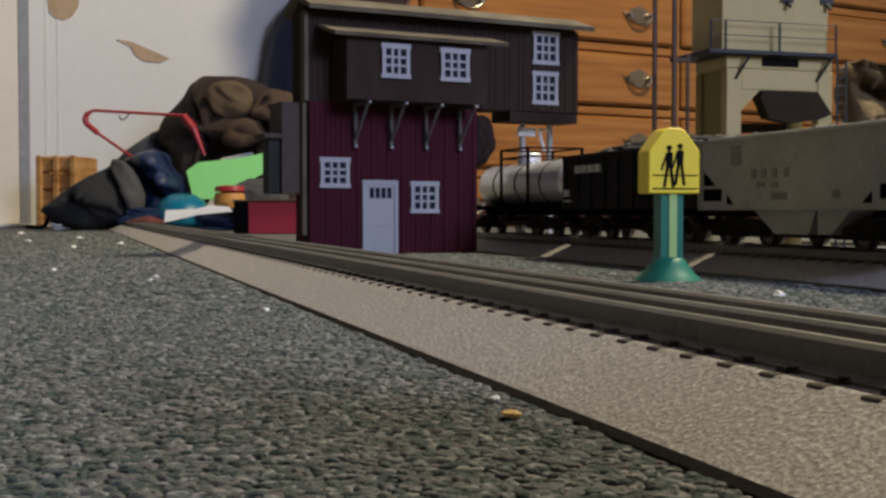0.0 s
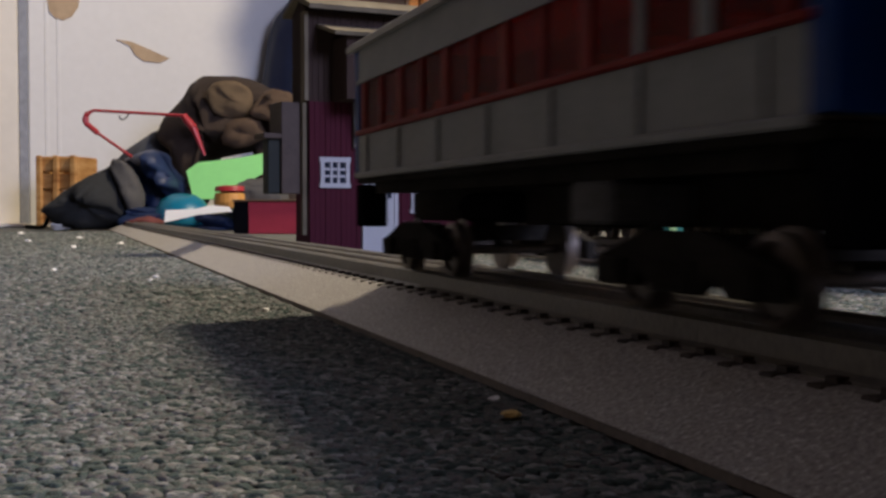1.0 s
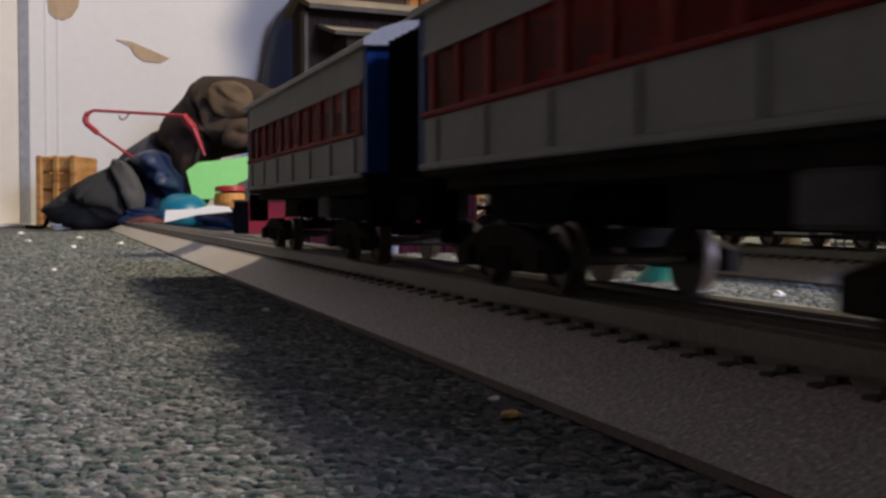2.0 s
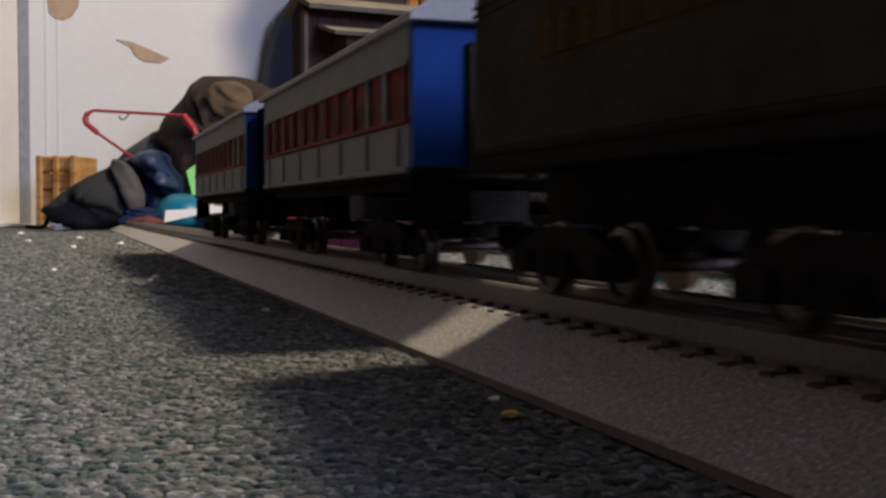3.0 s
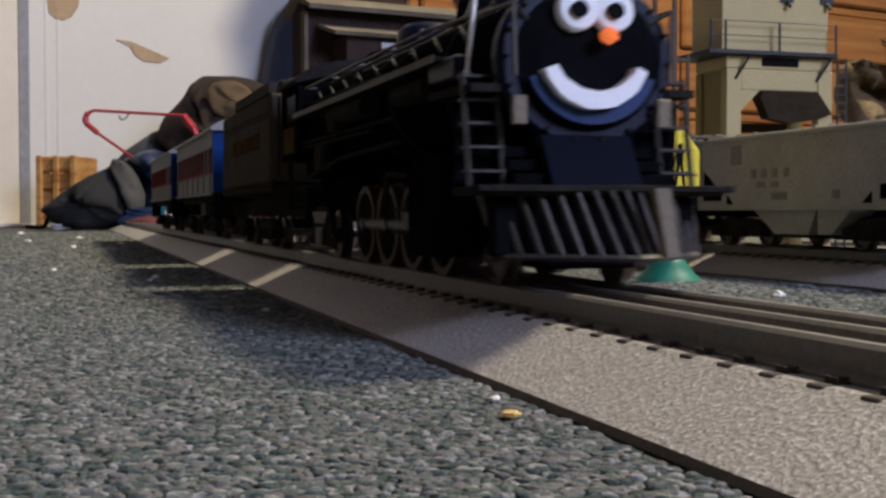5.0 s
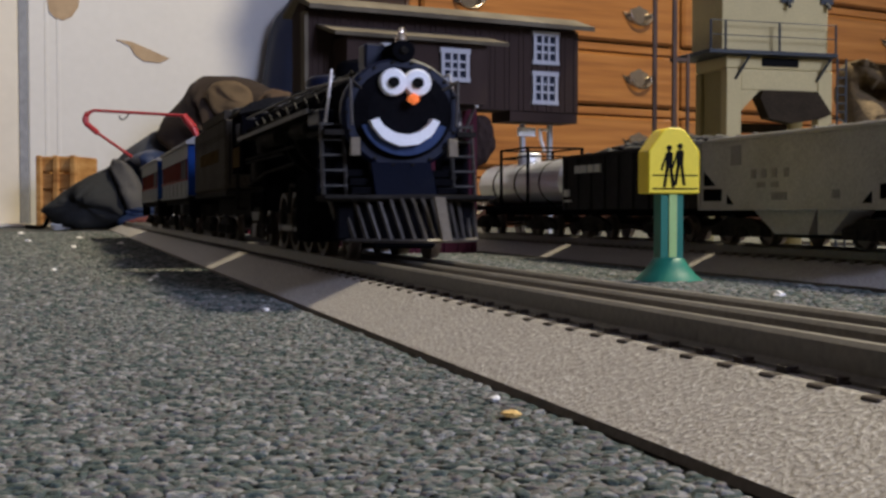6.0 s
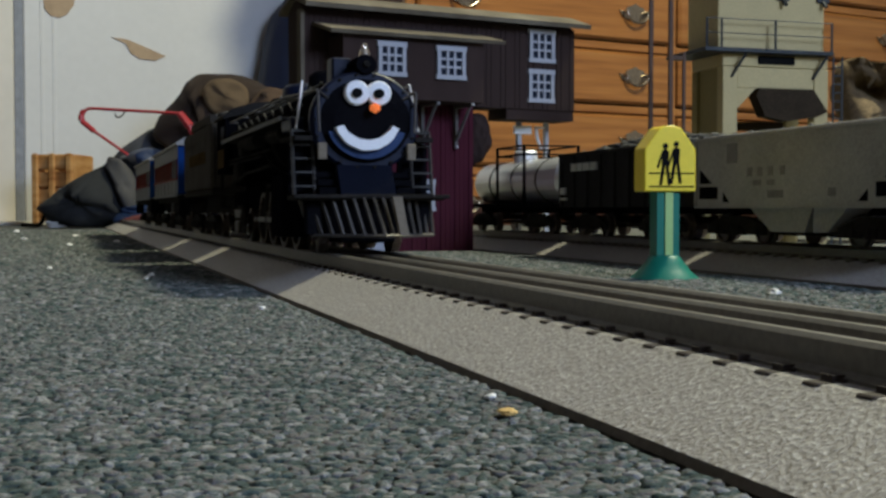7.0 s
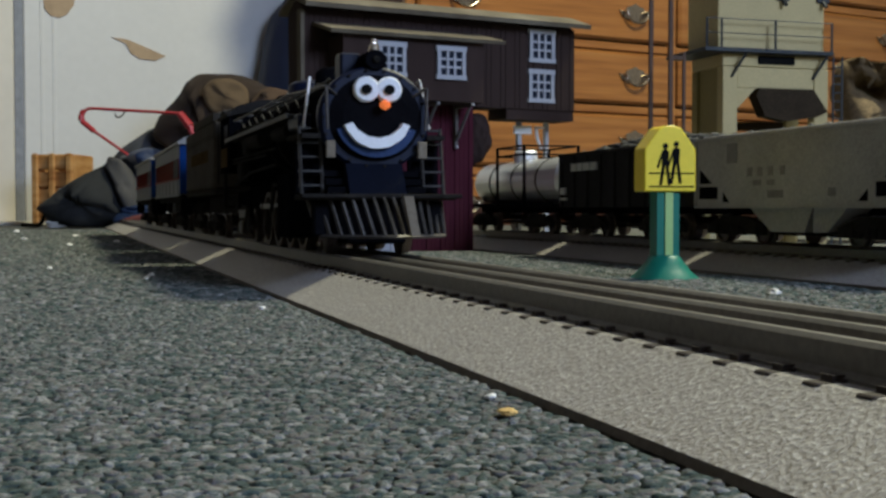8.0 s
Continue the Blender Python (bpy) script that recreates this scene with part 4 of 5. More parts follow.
def loading_house():
    h = thing("loading_house", pose(0.205, 1.0274, 0, 0, 0, 10), "maroon and brown model mine loading house", "model building")
    # lower storey of separate boards
    bm = B()
    box(bm, 0.001, 0.167, 0.001, 0.030, 0, 0.150)
    part("lower_wall", bm, M_BARN, h, "maroon boarded lower walls")
    n = 34
    me = None
    for k in range(n):
        if me is None:
            me = part("board", box(B(), 0, 0.168 / n - 0.0004, -0.0006, 0.001, 0, 0.150), M_BARN, h)
        else:
            o = me.copy()
            scene.collection.objects.link(o)
            o.location.x = k * 0.168 / n
            o.location.y = 0.0003 * ((k * 7) % 3 - 1)
    bm = B()
    box(bm, -0.002, 0.282, 0.001, 0.030, 0.150, 0.238)
    box(bm, 0.205, 0.282, 0.001, 0.030, 0.139, 0.1498)
    part("upper_wall", bm, M_BROWN, h, "dark brown boarded bridge storey")
    me = None
    n = 54
    for k in range(n):
        w = 0.284 / n
        if me is None:
            me = part("board", box(B(), -0.002, -0.002 + w - 0.0004, -0.0006, 0.001, 0.150, 0.238), M_BROWN, h)
        else:
            o = me.copy()
            scene.collection.objects.link(o)
            o.location.x = k * w
            o.location.y = 0.0003 * ((k * 5) % 3 - 1)
    # projecting bay with its lean-to roof
    bm = B()
    box(bm, 0.0205, 0.1580, -0.030, -0.0012, 0.150, 0.210, 0.0004)
    part("bay", bm, M_BROWN, h, "brown projecting bay")
    bm = B()
    prism(bm, [(-0.0365, 0.209), (-0.0012, 0.2215), (-0.0012, 0.225), (-0.0375, 0.2125)], 0.006, 0.177, "x")
    part("bay_roof", bm, M_TARP, h, "tan lean-to roof")
    for x, z, w, hh in ((0.0565, 0.1725, 0.0265, 0.031), (0.1140, 0.1725, 0.0285, 0.0305)):
        house_window(h, x - 0.004, z, w, hh, 3, 3, -0.0316)
    house_window(h, 0.2290, 0.2012, 0.0285, 0.0330, 3, 3)
    house_window(h, 0.2283, 0.1585, 0.0285, 0.0330, 3, 3)
    house_window(h, 0.0095, 0.0670, 0.0275, 0.0275, 3, 3)
    house_window(h, 0.0980, 0.0420, 0.0280, 0.0300, 3, 3)
    # door
    d = part("door", box(B(), 0.0520, 0.0810, -0.0026, -0.0008, 0.0, 0.0700), M_WINWHITE, h, "white plank door")
    bm = B()
    for a, b, c, e in ((0.0490, 0.0525, 0, 0.074), (0.0805, 0.0840, 0, 0.074), (0.0525, 0.0805, 0.0695, 0.074)):
        box(bm, a, b, -0.0038, -0.0008, c, e)
    box(bm, 0.0525, 0.0805, -0.0032, -0.0026, 0.028, 0.031)
    part("door_frame", bm, M_WINWHITE, d)
    for k in range(4):
        part("door_pane", box(B(), 0.0562 + k * 0.0058, 0.0602 + k * 0.0058, -0.0031, -0.0026, 0.0560, 0.0665), M_PANE, d, "dark door light")
    # bay brackets
    for k in range(4):
        x = 0.0405 + k * 0.0352
        bm = B()
        box(bm, x, x + 0.003, -0.0045, -0.0012, 0.106, 0.148)
        rod(bm, (x + 0.0015, -0.003, 0.112), (x + 0.0015, -0.026, 0.147), 0.0014, 6)
        box(bm, x, x + 0.003, -0.029, -0.0012, 0.1465, 0.1496)
        part("bracket", bm, M_GREYBR, h, "grey timber bracket")
        bm = B()
        blob(bm, (x + 0.0015, -0.0305, 0.148), (0.0018, 0.0014, 0.0018), 1)
        blob(bm, (x + 0.0015, -0.0050, 0.107), (0.0018, 0.0014, 0.0018), 1)
        part("bolt_head", bm, M_WINWHITE, h, "pale bolt heads")
    # main roof and corner posts
    bm = B()
    prism(bm, [(-0.014, 0.237), (0.015, 0.250), (0.042, 0.237), (0.042, 0.241), (0.015, 0.255), (-0.015, 0.2415)], -0.006, 0.290, "x")
    part("main_roof", bm, M_TARP, h, "tan papered gable roof")
    bm = B()
    prism(bm, [(0.001, 0.238), (0.030, 0.238), (0.015, 0.2492)], -0.0018, 0.2818, "x")
    part("gable", bm, M_BROWN, h)
    bm = B()
    box(bm, -0.006, -0.0025, -0.004, 0.004, 0.150, 0.236)
    box(bm, -0.0062, -0.0026, 0.000, 0.004, 0.02, 0.1495)
    part("corner_post", bm, M_TARP, h, "tan corner post")
    # narrow annex against the end wall
    part("annex_wall", box(B(), -0.0235, -0.0064, 0.0045, 0.030, 0.060, 0.149, 0.0004), M_BROWNSHED, h, "grey-brown boarded bin on the end wall")
    part("annex_post", box(B(), -0.0345, -0.0237, 0.008, 0.020, 0.060, 0.113, 0.0004), M_ANNEXDARK, h, "dark post beside the bin")
    part("annex_roof", box(B(), -0.0400, -0.0237, 0.004, 0.026, 0.1132, 0.1185, 0.0006), M_BROWNSHED, h, "tan slab roof")
    # legs under the bridge end
    for x in (0.236, 0.268):
        bm = B()
        box(bm, x, x + 0.004, 0.025, 0.029, 0, 0.139)
        part("leg", bm, M_GREYLEG, h, "grey bridge leg")
    bm = B()
    box(bm, 0.230, 0.250, 0.0222, 0.0246, 0.1255, 0.1350, 0.0004)
    part("notice_board", bm, M_EYE, h, "small white board on the bridge leg")
    bm = B()
    rod(bm, (0.256, 0.024, 0.1345), (0.2575, 0.024, 0.122), 0.0016, 8)
    rod(bm, (0.2575, 0.024, 0.122), (0.2625, 0.024, 0.108), 0.0016, 8)
    rod(bm, (0.256, 0.024, 0.1335), (0.268, 0.026, 0.1335), 0.0012, 8)
    part("swing_arm", bm, M_EYE, h, "bent white arm on the bridge leg")
    bm = B()
    blob(bm, (0.180, 0.016, 0.118), (0.016, 0.014, 0.028), 3, 0.25, 2.0, 4)
    part("chute", bm, M_BROWN, h, "dark rounded ore chute")
    return h


M_GREYLEG = mat("pale_grey_leg", (0.42, 0.43, 0.46), 0.6)
M_GREYBR = mat("grey_weathered_timber", (0.115, 0.108, 0.105), 0.7, vary=0.2)
M_ANNEXDARK = mat("dark_green_black_post", (0.010, 0.014, 0.012), 0.7)
M_BROWNSHED = mat("grey_brown_shed_boards", (0.060, 0.043, 0.036), 0.7, vary=0.25)
loading_house()


# ---- freight cars on the back track ----
KS = MODEL


def freight_base(c, L, at_y):
    bm = B()
    box(bm, -0.012, 0.012, 0.004, L - 0.004, 0.019, 0.0265)
    part("centre_sill", bm, M_BLACK, c)
    for y in at_y:
        truck(c, y, 0.0145)
    for y in (-0.008, L):
        bm = B()
        box(bm, -0.004, 0.004, y, y + 0.008, 0.014, 0.021, 0.001)
        part("coupler", bm, M_BLACK, c)


def hopper_car():
    L, h = 0.133, 0.031
    c = thing("hopper_car", pose(BACK_X, 0.4676, RAILTOP), "grey model covered hopper car with faded lettering", "model freight car")
    bm = B()
    box(bm, -h, h, 0.0005, L - 0.0005, 0.0245, 0.0715, 0.0008)
    part("body", bm, M_HOPPER, c, "grey hopper body")
    for s in (-1, 1):
        face = sorted((s * h, s * (h + 0.0004)))
        part("side_sill", box(B(), *sorted((s * h, s * (h + 0.0010))), 0.0, L, 0.0236, 0.0252), M_HOPPER, c)
        part("side_plate", box(B(), *sorted((s * h, s * (h + 0.0012))), 0.0, L, 0.0700, 0.0716), M_HOPPER, c)
        for y0, y1 in ((0.0, 0.0012), (L - 0.0012, L)):
            part("corner_post", box(B(), *sorted((s * h, s * (h + 0.0012))), y0, y1, 0.0254, 0.0698), M_HOPPER, c)
        # flat black patches paint the dark end bays, mirrored at both ends
        for turn in (lambda y: y, lambda y: L - y):
            for outline in ([(0.1291, 0.0501), (0.1199, 0.0405), (0.1291, 0.0403)], [(0.1295, 0.0384), (0.1155, 0.0380), (0.1155, 0.0297), (0.1295, 0.0299)], [(0.1112, 0.0340), (0.1064, 0.0274), (0.1112, 0.0275)]):
                bm = B()
                prism(bm, [(turn(y), z) for y, z in outline], *face, "x")
                part("end_bay_shade", bm, M_BLACK, c, "flat black patch painting a dark end bay opening")
        part("data_panel", box(B(), *face, 0.1012, 0.1085, 0.0535, 0.0668), M_LETTER, c, "faded data panel")
        for y0, wide, z0, z1 in ((0.0905, 0.0032, 0.0443, 0.0500), (0.0835, 0.0032, 0.0443, 0.0500), (0.0765, 0.0032, 0.0443, 0.0500), (0.0690, 0.0028, 0.0443, 0.0500),
                                 (0.0845, 0.0052, 0.0382, 0.0416), (0.0755, 0.0048, 0.0382, 0.0416), (0.0700, 0.0100, 0.0300, 0.0350), (0.0387, 0.0041, 0.0305, 0.0355)):
            part("lettering_bar", box(B(), *face, y0, y0 + wide, z0, z1), M_LETTER, c, "faded dark lettering bar")
    for outline in ([(0.0550, 0.0243), (0.0960, 0.0243), (0.0810, 0.0085), (0.0600, 0.0085)], [(0.0350, 0.0243), (0.0545, 0.0243), (0.0545, 0.0088), (0.0465, 0.0088)]):
        bm = B()
        prism(bm, outline, -0.0275, 0.0275, "x")
        bay = part("discharge_bay", bm, M_HOPPER, c, "sloping grey discharge bay")
        y0, y1 = outline[3][0], outline[2][0]
        part("outlet_gate", box(B(), -0.022, 0.022, y0 - 0.002, y1 + 0.002, 0.0062, 0.0084, 0.0005), M_GREYBLK, bay, "sooty outlet gate")
    part("roof_walk", box(B(), -0.028, 0.028, 0.002, L - 0.002, 0.0717, 0.0735, 0.0005), M_HOPPER, c)
    rnd = random.Random(8)
    bm = B()
    for k in range(46):
        q = rnd.uniform(0.0008, 0.0022)
        blob(bm, (-0.024 + rnd.uniform(0, 0.012), 0.006 + k * 0.0027, 0.0738), (q, q, q), 1, 0.4, 1.5, k)
    part("roof_lumps", bm, M_COAL, c, "row of dark lumps along the roof")["kind"] = "stuff"
    freight_base(c, L, (0.022, L - 0.024))
    return c


M_GONDOLA = mat("worn_black_gondola", (0.020, 0.019, 0.019), 0.7, vary=0.4, scale=50, spec=0.1)


def gondola():
    L, h = 0.134, 0.031
    c = thing("gondola", pose(BACK_X, 0.684, RAILTOP), "black model gondola heaped with coal", "model freight car")
    bm = B()
    for s in (-1, 1):
        box(bm, *sorted((s * (h - 0.002), s * h)), 0, L, 0.0245, 0.0710)
        box(bm, *sorted((s * (h - 0.002), s * (h + 0.001))), 0, L, 0.0690, 0.0722, 0.0004)
    box(bm, -h + 0.0021, h - 0.0021, 0, 0.002, 0.0245, 0.0705)
    box(bm, -h + 0.0021, h - 0.0021, L - 0.002, L, 0.0245, 0.0705)
    box(bm, -h + 0.0021, h - 0.0021, 0.0021, L - 0.0021, 0.0265, 0.029)
    part("body", bm, M_GONDOLA, c)
    for s in (-1, 1):
        for k in range(9):
            bm = B()
            y = 0.004 + k * (L - 0.010) / 8
            box(bm, *sorted((s * h, s * (h + 0.0014))), y, y + 0.0018, 0.0245, 0.0688)
            part("side_post", bm, M_GONDOLA, c)
        for k in range(4):
            bm = B()
            y = 0.086 + k * 0.008
            box(bm, *sorted((s * (h + 0.0001), s * (h + 0.0017))), y, y + 0.006, 0.056, 0.0625)
            part("lettering_bar", bm, M_WHITEPR, c, "white lettering bar")
        bm = B()
        box(bm, *sorted((s * (h + 0.0001), s * (h + 0.0017))), 0.122, 0.130, 0.031, 0.033)
        box(bm, *sorted((s * (h + 0.0001), s * (h + 0.0017))), 0.124, 0.130, 0.036, 0.042)
        part("stencil", bm, M_WHITEPR, c, "small white stencil")
    bm = B()
    rnd = random.Random(9)
    for k in range(170):
        y, x = rnd.uniform(0.006, L - 0.006), rnd.uniform(-h + 0.006, h - 0.006)
        s = rnd.uniform(0.003, 0.006)
        blob(bm, (x, y, 0.066 + 0.012 * (1 - (x / h) ** 2) * (1 - (2 * y / L - 0.8) ** 2 * 0.6) + rnd.uniform(-0.002, 0.002)), (s, s, s * 0.8), 1, 0.3, 1.5, k)
    part("coal_load", bm, M_COAL, c, "heap of coal")
    freight_base(c, L, (0.028, L - 0.028))
    return c


def tank_car():
    L = 0.15
    c = thing("tank_car", pose(BACK_X, 0.903, RAILTOP), "silver and black model tank car", "model freight car")
    bm = B()
    lathe(bm, [(0.012, 0.004), (0.019, 0.006), (0.0225, 0.010), (0.0225, 0.036)], pose(0, 0, 0.051, -90, 0, 0), 28)
    part("tank_end", bm, M_SILVER, c, "silver tank", smooth=False)
    bm = B()
    lathe(bm, [(0.0224, 0.0362), (0.0224, L - 0.010), (0.019, L - 0.006), (0.012, L - 0.004)], pose(0, 0, 0.051, -90, 0, 0), 28)
    part("tank_shell", bm, M_SILVER, c)
    for y in (0.036, 0.075, 0.112):
        bm = B()
        lathe(bm, [(0.0229, y), (0.0229, y + 0.0015)], pose(0, 0, 0.051, -90, 0, 0), 28)
        part("tank_band", bm, M_GREYBLK, c)
    bm = B()
    box(bm, -0.029, 0.029, 0, L, 0.0245, 0.029, 0.0005)
    part("deck", bm, M_BLACK, c)
    bm = B()
    lathe(bm, [(0.011, 0.0), (0.011, 0.011), (0.0095, 0.0125)], upright(0, 0.088, 0.071), 20)
    part("dome", bm, M_SILVER, c)
    for x in (-0.026, 0.026):
        for y in (0.048, 0.092):
            part("platform_post", rod(B(), (x, y, 0.029), (x, y, 0.086), 0.0013, 6), M_BLACK, c, "black platform post")
    for z in (0.077, 0.0855):
        ring = [(-0.026, 0.048, z), (0.026, 0.048, z), (0.026, 0.092, z), (-0.026, 0.092, z), (-0.026, 0.048, z)]
        part("platform_rail", sweep(B(), ring, 0.0010), M_BLACK, c, "black platform railing")
    freight_base(c, L, (0.03, L - 0.03))
    return c


STILL = len(TRAIN)
hopper_car()
gondola()
tank_car()
del TRAIN[STILL:]


# ---- coaling tower beyond the back track ----
KS = (1.03, 0.75, 0.925)


def coaling_tower():
    x, y = spot(0.277, 0.62)
    t = thing("coaling_tower", pose(x, y, 0, 0, 0, -1), "cream model coaling tower with railed platform", "model building")
    W, D = 0.104, 0.075
    def slab(name, material, label, *dims):
        bm = B()
        for d in dims:
            box(bm, *d, 0.0006)
        return part(name, bm, material, t, label)
    for cx in (0.0, W - 0.014):
        slab("column", M_CREAM, "cream concrete column", (cx, cx + 0.014, 0, 0.014, 0, 0.178))
        slab("column", M_CREAMSHADE, "cream rear column coloured olive for shade", (cx, cx + 0.014, D - 0.014, D, 0, 0.178))
    slab("beam", M_CREAM, "cream cross beam", (0.0142, W - 0.0142, 0.001, 0.013, 0.158, 0.178))
    for s, x0 in ((1, 0.0142), (-1, W - 0.0142)):
        bm = B()
        prism(bm, [(x0, 0.1578), (x0 + s * 0.018, 0.1578), (x0, 0.138)], 0.001, 0.013)
        part("haunch", bm, M_CREAM, t, "cream corner haunch")
    slab("rear_beam", M_CHUTE, "dark rear cross beam", (0.0142, W - 0.0142, D - 0.010, D - 0.002, 0.121, 0.130))
    slab("side_wall", M_CREAMSHADE, "cream side boards coloured olive for shade", (0.002, 0.012, 0.0145, D - 0.0145, 0.112, 0.178))
    bm = B()
    prism(bm, [(0.0326, 0.1575), (0.0867, 0.1575), (0.101, 0.1365), (0.088, 0.131), (0.061, 0.1265), (0.0387, 0.131), (0.030, 0.150)], -0.006, 0.012)
    part("coal_chute", bm, M_CHUTE, t, "dark steel coal chute")
    slab("platform", M_IRON, "dark iron platform", (-0.022, W + 0.0, -0.012, D + 0.01, 0.1905, 0.1945))
    slab("room_base", M_CREAM, "cream base under the platform", (0.0, W, 0.001, D, 0.1785, 0.190))
    # no real recess: its darkness is a thin black plate on the base
    slab("recess_patch", M_INK, "thin black plate standing in for a dark recess", (0.034, 0.070, -0.0008, 0.0012, 0.181, 0.189))
    slab("upper_room", M_CREAM, "cream boarded coal bin", (-0.004, W - 0.004, 0.002, D, 0.1948, 0.32))
    bm = B()
    for x0 in (-0.020, -0.006, 0.046, W - 0.002):
        rod(bm, (x0, -0.0105, 0.1945), (x0, -0.0105, 0.222), 0.0011, 6)
    for z in (0.208, 0.2215):
        rod(bm, (-0.020, -0.0105, z), (W - 0.002, -0.0105, z), 0.0005, 6)
    part("railing", bm, M_IRON, t, "thin iron railing")
    for x0 in (0.008, W - 0.016):
        bm = B()
        rod(bm, (x0, 0.0, 0.168), (x0 + 0.010, -0.010, 0.190), 0.0013, 6)
        part("brace", bm, M_IRON, t)
    for x0 in (0.030, 0.070):
        bm = B()
        box(bm, x0 + 0.022, x0 + 0.034, -0.001, 0.0018, 0.243, 0.25)
        rod(bm, (x0 + 0.028, 0.0, 0.244), (x0 + 0.028, -0.006, 0.238), 0.002, 6)
        part("bin_hatch", bm, M_IRON, t, "dark hatch on the bin")
    for yy in (0.005, 0.055):
        bm = B()
        box(bm, -0.049, -0.0455, yy, yy + 0.0035, 0, 0.30)
        part("hoist_post", bm, M_TIMBER, t, "dark brown hoist post")
    bm = B()
    box(bm, -0.036, -0.0335, 0.005, 0.008, 0, 0.19)
    box(bm, -0.0455, -0.0335, 0.0055, 0.0075, 0.183, 0.1865)
    part("hoist_frame", bm, M_TIMBER, t)
    bm = B()
    for x0 in (W + 0.002, W + 0.011):
        rod(bm, (x0, -0.006, 0.0), (x0, -0.006, 0.1905), 0.0011, 6)
    for k in range(22):
        rod(bm, (W + 0.002, -0.006, 0.006 + k * 0.0083), (W + 0.011, -0.006, 0.006 + k * 0.0083), 0.0008, 6)
    part("ladder", bm, M_IRON, t, "dark iron ladder")
    return t


M_CHUTE = mat("sooty_steel_chute", (0.035, 0.026, 0.016), 0.8, vary=0.4, spec=0.05)
M_TIMBER = mat("dark_brown_timber", (0.085, 0.05, 0.03), 0.7, vary=0.25)
coaling_tower()


# ---- oak dresser against the wall ----
KS = (1, 1, 1)


def bail_pull(parent, px, cz):
    bm = B()
    prism(bm, [(px - 0.054, cz + 0.012), (px - 0.033, cz + 0.006), (px - 0.028, cz + 0.020), (px - 0.012, cz + 0.024), (px, cz + 0.031), (px + 0.012, cz + 0.024), (px + 0.028, cz + 0.020),
               (px + 0.033, cz + 0.006), (px + 0.054, cz + 0.012), (px + 0.042, cz - 0.006), (px + 0.022, cz - 0.012), (px, cz - 0.017), (px - 0.022, cz - 0.012), (px - 0.042, cz - 0.006)], -0.0115, -0.0082)
    n = 10
    pts = [(px + 0.034 * math.cos(math.pi * k / n), -0.022, cz + 0.006 - 0.027 * math.sin(math.pi * k / n)) for k in range(n + 1)]
    for p, q in zip(pts, pts[1:]):
        rod(bm, p, q, 0.0038, 8)
    for s in (-1, 1):
        rod(bm, (px + s * 0.034, -0.0115, cz + 0.007), (px + s * 0.034, -0.025, cz + 0.007), 0.006, 10)
    part("bail_pull", bm, M_PULL, parent, "tarnished bronze bail pull")


def dresser():
    D, W, H = 0.62, 1.80, 0.98
    d = thing("dresser", pose(0.776, 2.689, 0, 0, 0, 12), "honey oak chest of drawers with bronze bail pulls", "dresser")
    bm = B()
    box(bm, 0, W, 0.022, D, 0.06, H, 0.004)
    box(bm, 0.02, W - 0.02, 0.04, D - 0.02, 0, 0.0602)
    part("carcass", bm, M_OAKSHADE, d, "oak carcass coloured dark for the shade between drawers")
    bm = B()
    box(bm, -0.02, W + 0.02, -0.01, D, H, H + 0.03, 0.006)
    part("top", bm, M_OAK, d)
    for x in (0, 0.799, W - 0.026):
        bm = B()
        box(bm, x, x + 0.026, 0.002, 0.0215, 0.06, H, 0.003)
        part("stile", bm, M_OAK, d)
    zs = [0.135, 0.302, 0.466, 0.630, 0.795, 0.96]
    for z in zs[:-1]:
        for x0, x1 in ((0.0265, 0.7985), (0.8255, W - 0.0265)):
            bm = B()
            box(bm, x0, x1, 0.004, 0.0215, z - 0.013, z + 0.009, 0.003)
            part("drawer_rail", bm, M_OAK, d)
    for z0, z1 in zip([-0.03] + zs, zs):
        for x0, x1 in ((0.030, 0.795), (0.829, W - 0.030)):
            lo = max(z0 + 0.013, 0.064)
            dr = part("drawer", box(B(), x0, x1, -0.008, 0.021, lo, z1 - 0.017, 0.007), M_OAK, d, "oak drawer front")
            for px in (x0 + 0.125, x1 - 0.12):
                bail_pull(dr, px, (z0 + z1) / 2 - 0.002)
    return d


dresser()


# ---- heap of clothes and odds and ends at the far end ----
KS = (0.9, 1, 0.9)


def lump(name, material, label, category, side, ahead, radii, z, rough=0.18, freq=1.6, seed=1, turn=0, lean=0, sub=5, square=0.72, taper=0.0):
    x, y = spot(side, ahead)
    bm = B()
    radii = (radii[0], radii[1] * 1.4, radii[2])
    blob(bm, (0, 0, 0), radii, sub, rough, freq, seed, pose(0, 0, 0, 0, lean, 0), square, taper)
    for v in bm.verts:
        if v.co.z < -z:
            v.co.z = -z + (v.co.z + z) * 0.03
    return solo(name, bm, material, label, category, pose(x, y, z * 0.9, 0, 0, -YAW + turn), smooth=True)


M_DUFFEL = mat("charcoal_fleece", (0.018, 0.019, 0.021), 0.95, vary=0.25, scale=25, bump=0.5, fine=300)
M_DENIM = mat("dark_blue_cloth", (0.014, 0.026, 0.075), 0.45, vary=0.3, scale=25, bump=0.4, fine=400)
M_GREYCL = mat("grey_cloth", (0.065, 0.062, 0.062), 0.9, vary=0.2, scale=20, bump=0.4, fine=400)
M_OLIVECL = mat("brown_canvas", (0.032, 0.0205, 0.0145), 0.9, vary=0.35, scale=14, bump=0.4, fine=300)
M_DULLBR = mat("dull_brown_mottle", (0.125, 0.088, 0.043), 0.95, vary=0.5, scale=30, bump=0.6, fine=200)
M_FLAP = mat("brown_canvas_flap", (0.070, 0.044, 0.027), 0.9, vary=0.3, scale=30)
